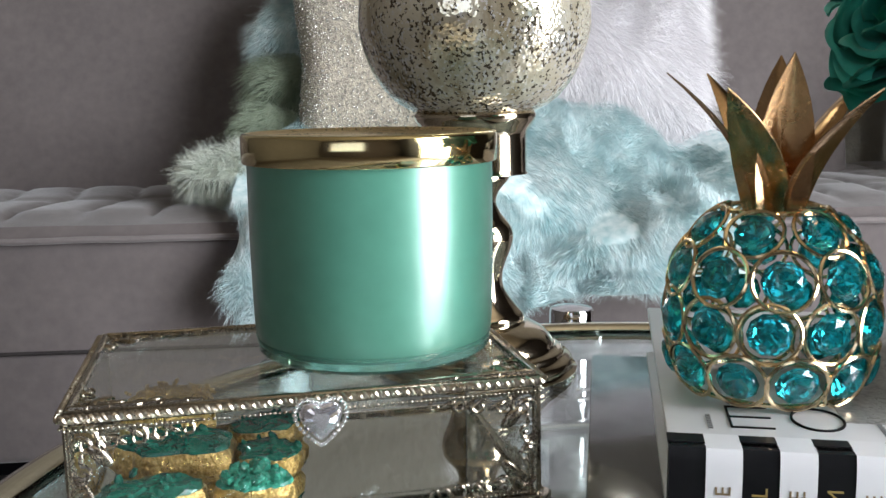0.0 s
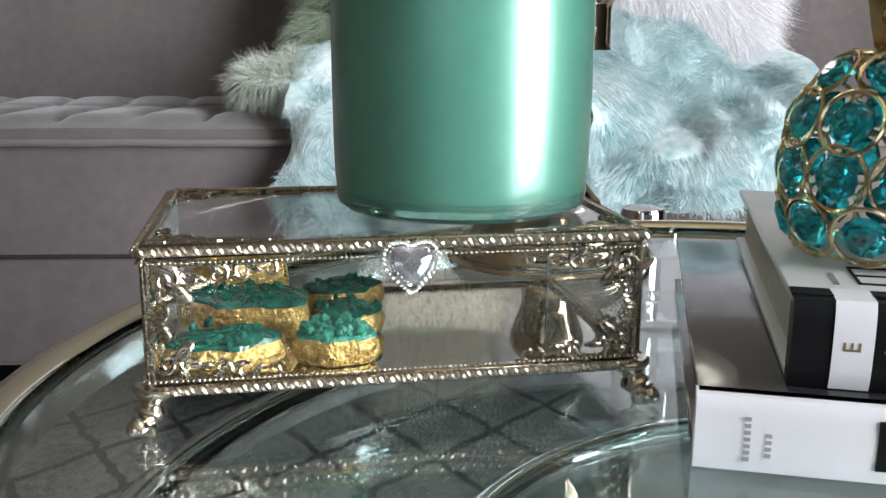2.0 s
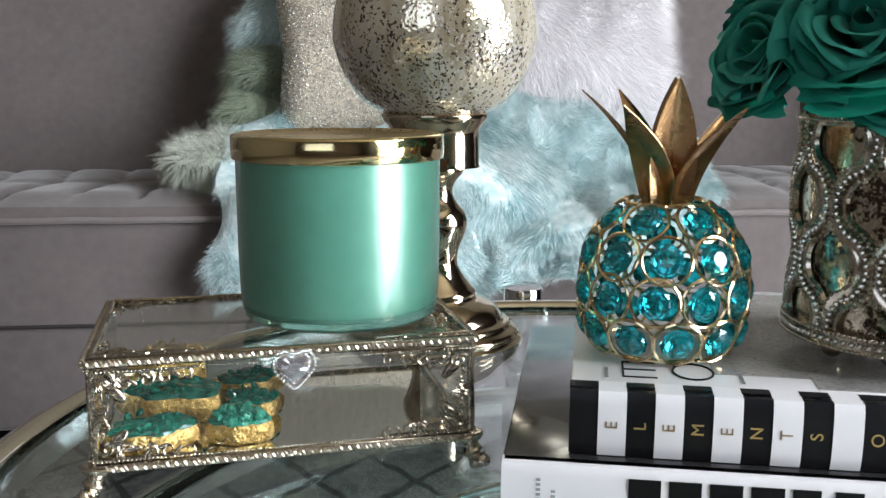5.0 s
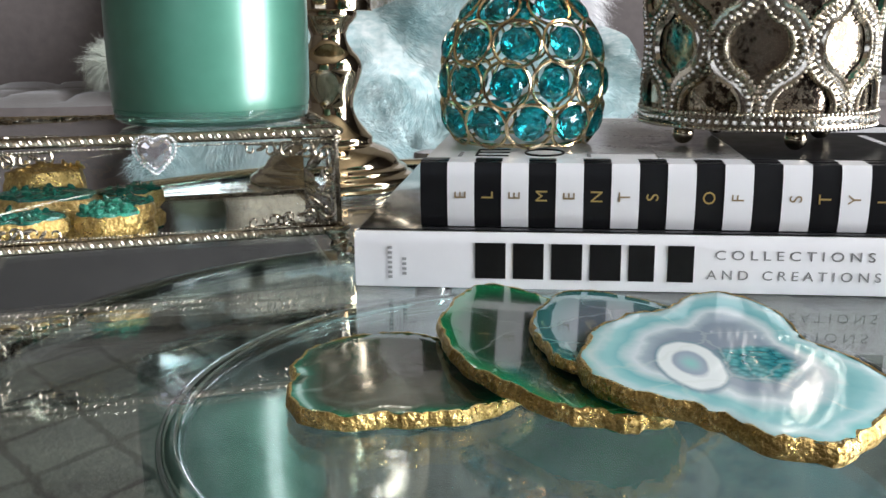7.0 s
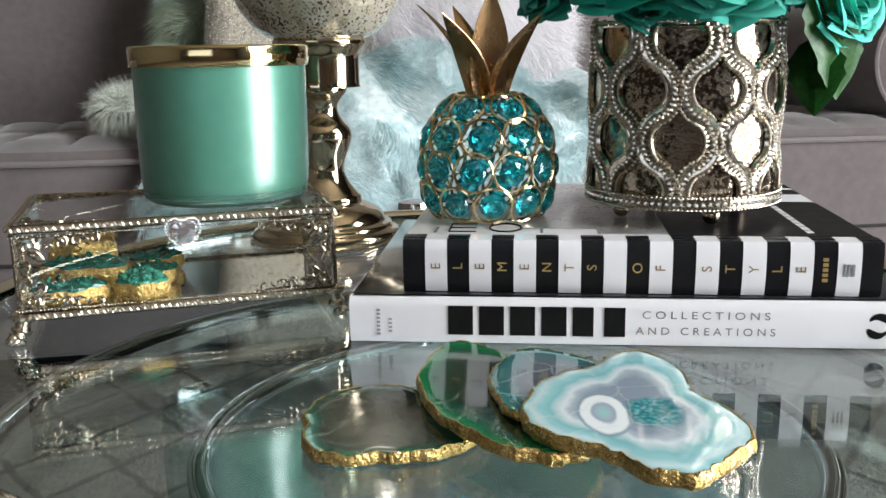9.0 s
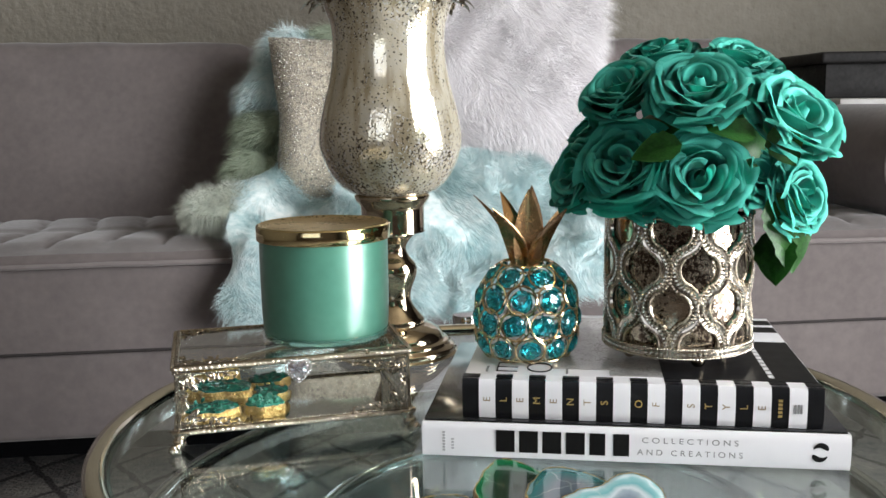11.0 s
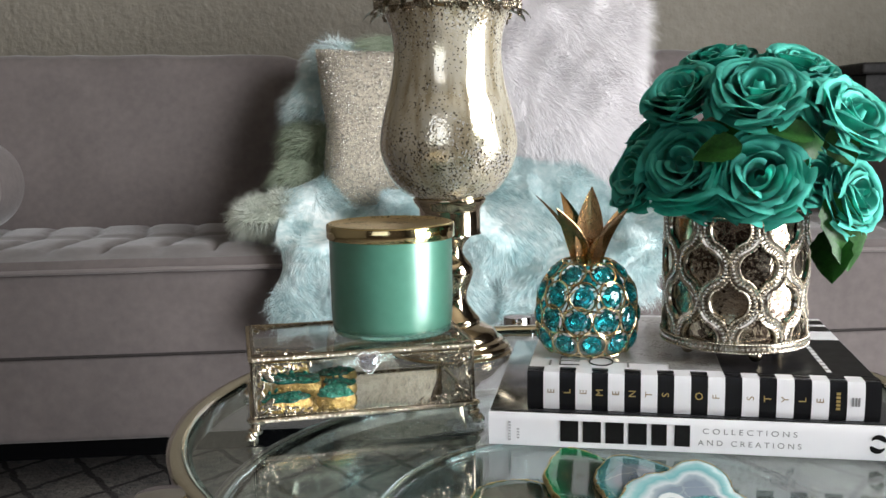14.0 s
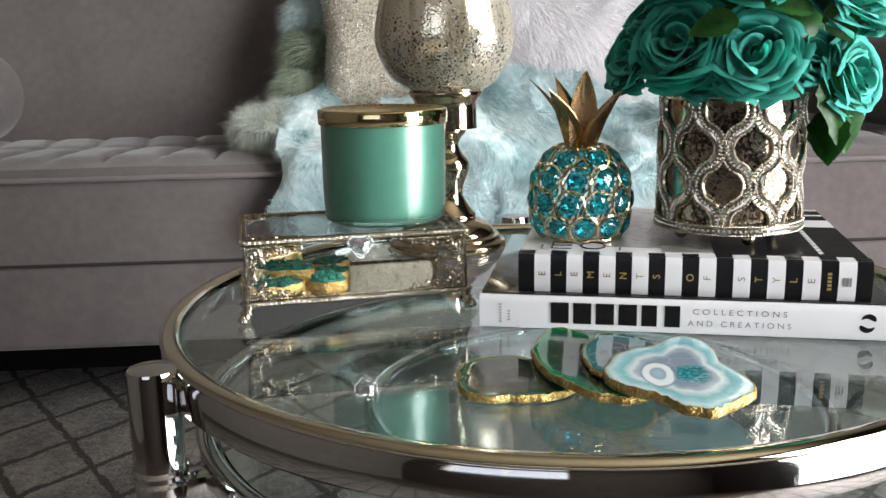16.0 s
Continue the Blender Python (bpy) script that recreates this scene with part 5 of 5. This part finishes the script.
def rose(p, size, seed, direction=None):
    rng = random.Random(seed)
    d = Vector(direction or (Vector(p) - Vector((0, 0.035, -0.040)))).normalized()
    m = Matrix.Translation(p) @ d.to_track_quat("Z", "Y").to_matrix().to_4x4() @ Matrix.Rotation(rng.uniform(0, 6.28), 4, "Z") @ Matrix.Scale(size, 4) @ Matrix.Translation((0, 0, -0.014))
    r = part("rose", BUD, None, bouquet, "open teal foam rose", m)
    for i, (n, rb, rt, h, sp, lip) in enumerate(LAYERS):
        for q in range(n):
            a = 360 * (q + 0.5 * (i % 2)) / n + rng.uniform(-11, 11) + 23 * i
            pm = pose(0, 0, rng.uniform(-0.0010, 0.0010), rng.uniform(-4, 4), rng.uniform(-4, 4), a) @ Matrix.Scale(rng.uniform(0.94, 1.06), 4)
            part("petal", PET[i][rng.randrange(4)], None, r, "", pm)


# (x, z) as seen from the front, with y toward the walk
for i, (x, y, z, s) in enumerate(((-0.016, -0.052, 0.052, 1.06), (0.050, -0.050, 0.034, 1.14), (-0.062, -0.046, 0.003, 1.10), (-0.017, -0.064, -0.005, 1.08), (0.060, -0.034, -0.020, 0.98), (-0.060, -0.020, 0.056, 0.98), (0.028, -0.006, 0.074, 0.98), (-0.026, 0.010, 0.080, 0.92), (-0.088, -0.004, -0.002, 0.9), (0.070, 0.010, 0.050, 1.0), (0.020, 0.060, 0.055, 1.05), (-0.060, 0.055, 0.030, 1.05), (0.075, 0.060, 0.010, 1.05), (0.0, 0.085, 0.01, 1.0), (-0.040, -0.028, -0.009, 0.86), (0.030, -0.034, -0.006, 0.82))):
    rose((x * 0.98, y, z + (0.004 if y < -0.03 else 0.0)), s * 0.95, 50 + i)


def leaf_mesh(ln, w):
    b = bmesh.new()
    prev = None
    n = 10
    for i in range(n + 1):
        t = i / n
        ww = w * math.sin(math.pi * t ** 0.75) ** 0.9 + 0.0003
        ww *= 1 + 0.07 * math.sin(i * 2.7)
        z = -0.25 * ln * t * t
        cur = [b.verts.new((t * ln, s * ww, z + 0.28 * abs(s) * ww)) for s in (-1, -0.5, 0, 0.5, 1)]
        if prev:
            for k in range(4):
                b.faces.new((prev[k], prev[k + 1], cur[k + 1], cur[k]))
        prev = cur
    bmesh.ops.solidify(b, geom=b.faces[:], thickness=0.0004)
    return mesh_of("leaf", b, M_LEAF)


LF = leaf_mesh(0.034, 0.0115)
for px, ax, up, s in (((-0.030, -0.072, 0.022), (-1, 0, -0.15), (0, -0.8, 0.6), 0.95), ((0.018, -0.070, 0.026), (-0.9, 0, 0.3), (0, -0.7, 0.7), 0.9), ((0.030, -0.070, 0.034), (0.45, 0, -0.9), (-0.4, -0.9, 0.1), 0.95), ((0.040, -0.046, -0.012), (0.25, -0.1, -0.95), (0.1, -1, 0.1), 1.25), ((0.048, -0.040, -0.030), (0.35, 0, -0.93), (0.2, -1, 0.2), 1.25), ((0.044, -0.036, -0.038), (0.05, -0.1, -1), (-0.3, -1, 0), 1.2)):
    ax = Vector(ax).normalized()
    nz = Vector(up)
    nz = (nz - ax * nz.dot(ax)).normalized()
    ny = nz.cross(ax)
    m = Matrix(((ax.x, ny.x, nz.x, px[0]), (ax.y, ny.y, nz.y, px[1]), (ax.z, ny.z, nz.z, px[2]), (0, 0, 0, 1))) @ Matrix.Scale(s, 4)
    part("leaf", LF, None, bouquet, "green fabric leaf", m)
b = bmesh.new()
ball(b, (0, 0, 0.012), 0.050, 3, (1.0, 0.95, 0.85))
part("moss_core", b, M_LEAF, bouquet)

# ---- agate slices ----


def agate(m, rx, ry, th, coef, material, label, n=96, gold=True):
    """A polished slice with a wavy outline and a crinkled gilt edge."""
    o = thing("agate_coaster", m, label, "coaster", "agate slices on the glass")
    out = []
    for i in range(n):
        a = 2 * math.pi * i / n
        r = 1 + sum(c * math.cos(k * a + p) for k, c, p in coef) + 0.060 * noise.noise((math.cos(a) * 4, math.sin(a) * 4, rx * 90)) + 0.026 * noise.noise((math.cos(a) * 15, math.sin(a) * 17, ry * 90))
        out.append((rx * r * math.cos(a), ry * r * math.sin(a)))
    b = bmesh.new()
    rim_value = b.verts.layers.float.new("rim")
    rings = []
    for s, z in ((0.965, 0.0), (0.985, th * 0.04), (0.985, th * 0.96), (0.965, th), (0.80, th), (0.60, th), (0.40, th), (0.20, th)):
        rings.append([b.verts.new((x * s, y * s, z)) for x, y in out])
        for v in rings[-1]:
            v[rim_value] = s
    for a, c in zip(rings, rings[1:]):
        for i in range(n):
            b.faces.new((a[i], a[(i + 1) % n], c[(i + 1) % n], c[i]))
    b.faces.new(rings[0][::-1])
    middle = b.verts.new((0, 0, th))
    for i in range(n):
        b.faces.new((rings[-1][i], rings[-1][(i + 1) % n], middle))
    part("slice", b, material, o, "polished banded stone")
    g = bmesh.new()
    rings = []
    for s, z in ((0.972, 0.0), (1.0, th * 0.12), (1.012, th * 0.5), (1.0, th * 0.86), (0.985, th * 1.03), (0.962, th * 1.015)):
        rings.append([g.verts.new((x * (s + 0.012 * noise.noise((x * 400, y * 400, z * 400))), y * (s + 0.012 * noise.noise((y * 400, x * 400, z * 300))), max(0, z + 0.0007 * noise.noise((x * 500, y * 500, 3 + z * 300))))) for x, y in out])
    for a, c in zip(rings, rings[1:]):
        for i in range(n):
            g.faces.new((a[i], a[(i + 1) % n], c[(i + 1) % n], c[i]))
    part("gilt_edge", g, M_LEAFGOLD, o, "crinkled gold leaf edge")
    return o


A1 = agate_material("smoky_agate", ((0.0, (0.085, 0.09, 0.07)), (0.5, (0.12, 0.12, 0.095)), (0.78, (0.07, 0.085, 0.06)), (0.9, (0.03, 0.10, 0.06)), (1.0, (0.02, 0.26, 0.13))), 0.45, 0.10)
A2 = agate_material("green_agate", ((0.0, (0.07, 0.12, 0.11)), (0.3, (0.05, 0.075, 0.05)), (0.6, (0.03, 0.055, 0.03)), (0.78, (0.015, 0.10, 0.045)), (1.0, (0.01, 0.36, 0.12))), 0.35, 0.12)
A3 = agate_material("blue_grey_agate", ((0.0, (0.11, 0.14, 0.17)), (0.5, (0.16, 0.19, 0.22)), (0.8, (0.06, 0.20, 0.20)), (1.0, (0.02, 0.16, 0.14))), 0.2)
A4 = agate_material("aqua_banded_agate", ((0.0, (0.26, 0.31, 0.38)), (0.46, (0.25, 0.31, 0.38)), (0.55, (0.38, 0.47, 0.52)), (0.61, (0.66, 0.74, 0.77)), (0.67, (0.46, 0.62, 0.65)), (0.74, (0.20, 0.48, 0.50)), (0.84, (0.30, 0.58, 0.60)), (0.92, (0.58, 0.74, 0.75)), (1.0, (0.26, 0.55, 0.56))), 0.10, 0.07, (-0.012, -0.008))
Z = GZ + 0.0006
agate(pose(0.073, 0.171, Z, 0, 0, 10), 0.034, 0.038, 0.0048, ((2, 0.07, 0.6), (3, 0.09, 1.2), (5, 0.04, 0.2)), A1, "smoky grey agate slice with gilt edge on the glass")
agate(pose(0.118, 0.183, Z + 0.0052, -1.3, 2.2, 12), 0.029, 0.071, 0.0048, ((2, 0.03, 0.3), (3, 0.06, 2.2), (4, 0.03, 1.0)), A2, "green agate slice with gilt edge leaning on another")
agate(pose(0.142, 0.184, Z + 0.0100, -2.5, 1, -8), 0.029, 0.044, 0.0038, ((2, 0.04, 1.3), (3, 0.09, 0.4), (6, 0.03, 0.4)), A3, "blue-grey agate slice with gilt edge in the pile")
agate(pose(0.164, 0.145, Z + 0.0118, 0.5, 0.6, -6), 0.0345, 0.056, 0.0056, ((2, 0.05, 0.5), (3, 0.15, 2.7), (4, 0.07, 0.8), (5, 0.05, 1.0), (7, 0.02, 2)), A4, "aqua banded agate slice with gilt edge on top")

# ---- throw and cushions on the sofa ----


def grid_mesh(nu, nv, f):
    b = bmesh.new()
    rows = [[b.verts.new(f(i / nu, j / nv)) for i in range(nu + 1)] for j in range(nv + 1)]
    for r, s in zip(rows, rows[1:]):
        for i in range(nu):
            b.faces.new((r[i], r[i + 1], s[i + 1], s[i]))
    return b


def sofa_front(x):
    return 1.175 + (x - 0.05) * 0.105


def throw_line(x, v, u):
    """The throw's run from the backrest over the seat and down in front, before its folds; v runs forward."""
    yf = sofa_front(x)
    if v < 0.62:
        t = v / 0.62
        return yf + 0.46 - 0.44 * t, 0.505 + 0.05 * math.sin(math.pi * t) + 0.042 * (1 - t)
    t = (v - 0.62) / 0.38
    return yf + 0.02 - 0.06 * math.sin(min(1, t * 2) * math.pi / 2) + 0.012 * t, 0.505 - (0.175 - 0.05 * u) * t


def throw_point(u, v):
    x = -0.278 + 0.678 * u + 0.05 * (v - 0.5) * (1 if u < 0.5 else -1) + 0.055 * noise.noise((u * 3, v * 5, 2))
    near = [throw_line(x, min(1, max(0, v + d)), u) for d in (-0.07, -0.035, 0, 0.035, 0.07)]
    y, z = sum(p[0] for p in near) / 5, sum(p[1] for p in near) / 5
    f = 0.060 * math.sin(u * 10.0 + v * 5 + 2 * noise.noise((u * 2, v * 2, 0))) + 0.022 * noise.noise((u * 5, v * 5, 7))
    edge = min(1, 6 * u, 6 * (1 - u))
    k = min(1, max(0, (v - 0.50) / 0.24))
    k = k * k * (3 - 2 * k)
    return (x, y - k * (0.012 + edge * abs(f)), z + (1 - k) * (edge * (0.010 + 0.8 * f) - 0.012))


throw = thing("fur_throw", pose(0, 0, 0), "pale aqua shaggy faux fur throw draped over the sofa", "blanket")
tm = part("fabric", grid_mesh(60, 60, throw_point), M_AQUAFUR, throw)
p, nrm = surface_points(tm.data, 185000, 5)
nrm = np.where((nrm @ np.array((0, -0.7, 0.7)))[:, None] < 0, -nrm, nrm)
tagged(part("fur_layer", fur("fur_layer", p, nrm * 0.42, 0.024, 0.00027, (0.12, -0.45, -0.45), M_AQUAFUR, 6, 0.26, 0.36), None, throw, "long pale aqua fur"), kind="stuff")


def lump(name_, cx, cy, cz, rx, ry, rz, n, seed, material, lean=(0, -0.3, -0.3), ln=0.03):
    """A rumpled end of the throw."""
    b = bmesh.new()
    bmesh.ops.create_icosphere(b, subdivisions=4, radius=1)
    for v in b.verts:
        q = v.co.copy()
        k = 1 + 0.18 * noise.noise(q * 1.7 + Vector((seed, 0, 0))) + 0.06 * noise.noise(q * 4 + Vector((seed, 3, 0)))
        v.co = Vector((cx + rx * q.x * k, cy + ry * q.y * k, cz + rz * q.z * k))
    o = part("fold", b, material, throw)
    p, nn = surface_points(o.data, n, seed)
    tagged(part("fur_layer", fur("fur_layer", p, nn * 0.6, ln, 0.00032, lean, material, seed, 0.34, 0.14), None, throw), kind="stuff")


lump("fold", -0.298, 1.31, 0.506, 0.066, 0.10, 0.036, 14000, 31, M_CREAMFUR)
for k, (x, y, z, rx, rz, n, material) in enumerate(((-0.272, 1.43, 0.555, 0.050, 0.050, 6500, M_SAGEFUR), (-0.252, 1.47, 0.630, 0.052, 0.048, 6500, M_SAGEFUR), (-0.246, 1.50, 0.705, 0.056, 0.052, 7000, M_AQUAFUR), (-0.205, 1.52, 0.775, 0.060, 0.052, 7000, M_AQUAFUR), (-0.10, 1.53, 0.800, 0.090, 0.040, 6500, M_SAGEFUR))):
    lump("fold", x, y, z, rx, 0.05, rz, n, 32 + k, material, (-0.35, -0.25, -0.45), 0.030)


def cushion(m, s, thick, material, name, label, seg=26):
    """A square cushion with pinched corners."""
    o = thing(name, m, label, "cushion", "cushions on the sofa")
    b = bmesh.new()
    top = {}
    for side in (1, -1):
        rows = []
        for j in range(seg + 1):
            row = []
            for i in range(seg + 1):
                u, v = i / seg * 2 - 1, j / seg * 2 - 1
                h = thick / 2 * max(0, (1 - u ** 4) * (1 - v ** 4)) ** 0.55
                pin = 1 - 0.10 * (1 - abs(u * v)) * max(abs(u), abs(v)) ** 3
                key = (i, j)
                if side < 0 and (i in (0, seg) or j in (0, seg)):
                    row.append(top[key])
                else:
                    vert = b.verts.new((u * s / 2 * pin, side * -h + 0.004 * noise.noise((u * 3, v * 3, side)), v * s / 2 * pin))
                    row.append(vert)
                    if side > 0:
                        top[key] = vert
            rows.append(row)
        for r, t in zip(rows, rows[1:]):
            for i in range(seg):
                b.faces.new((r[i], r[i + 1], t[i + 1], t[i]) if side > 0 else (r[i], t[i], t[i + 1], r[i + 1]))
    part("cover", b, material, o)
    return o


wp = cushion(pose(0.187, 1.455, 0.745, -14, 3, 8), 0.385, 0.15, M_WHITEFUR, "fur_cushion", "white long-haired faux fur cushion leaning on the sofa back")
p, nn = surface_points(wp.children[0].data, 80000, 8)
tagged(part("fur_layer", fur("fur_layer", p, nn * 0.55, 0.044, 0.00034, (0.15, -0.05, -0.35), M_WHITEFUR, 9, 0.34, 0.16), None, wp, "long white fur"), kind="stuff")
gp = cushion(pose(-0.074, 1.402, 0.664, -14, -2, 2), 0.318, 0.10, M_SEQUIN, "glitter_cushion", "sparkling champagne sequin cushion in front of the throw")
p, nn = surface_points(gp.children[0].data, 9000, 12)
tagged(part("sequin_layer", beads("sequin_layer", (p + nn * 0.0008), np.random.default_rng(4).uniform(0.0008, 0.0018, len(p)), M_CRYSTAL), None, gp, "tiny glittering sequins"), kind="stuff")
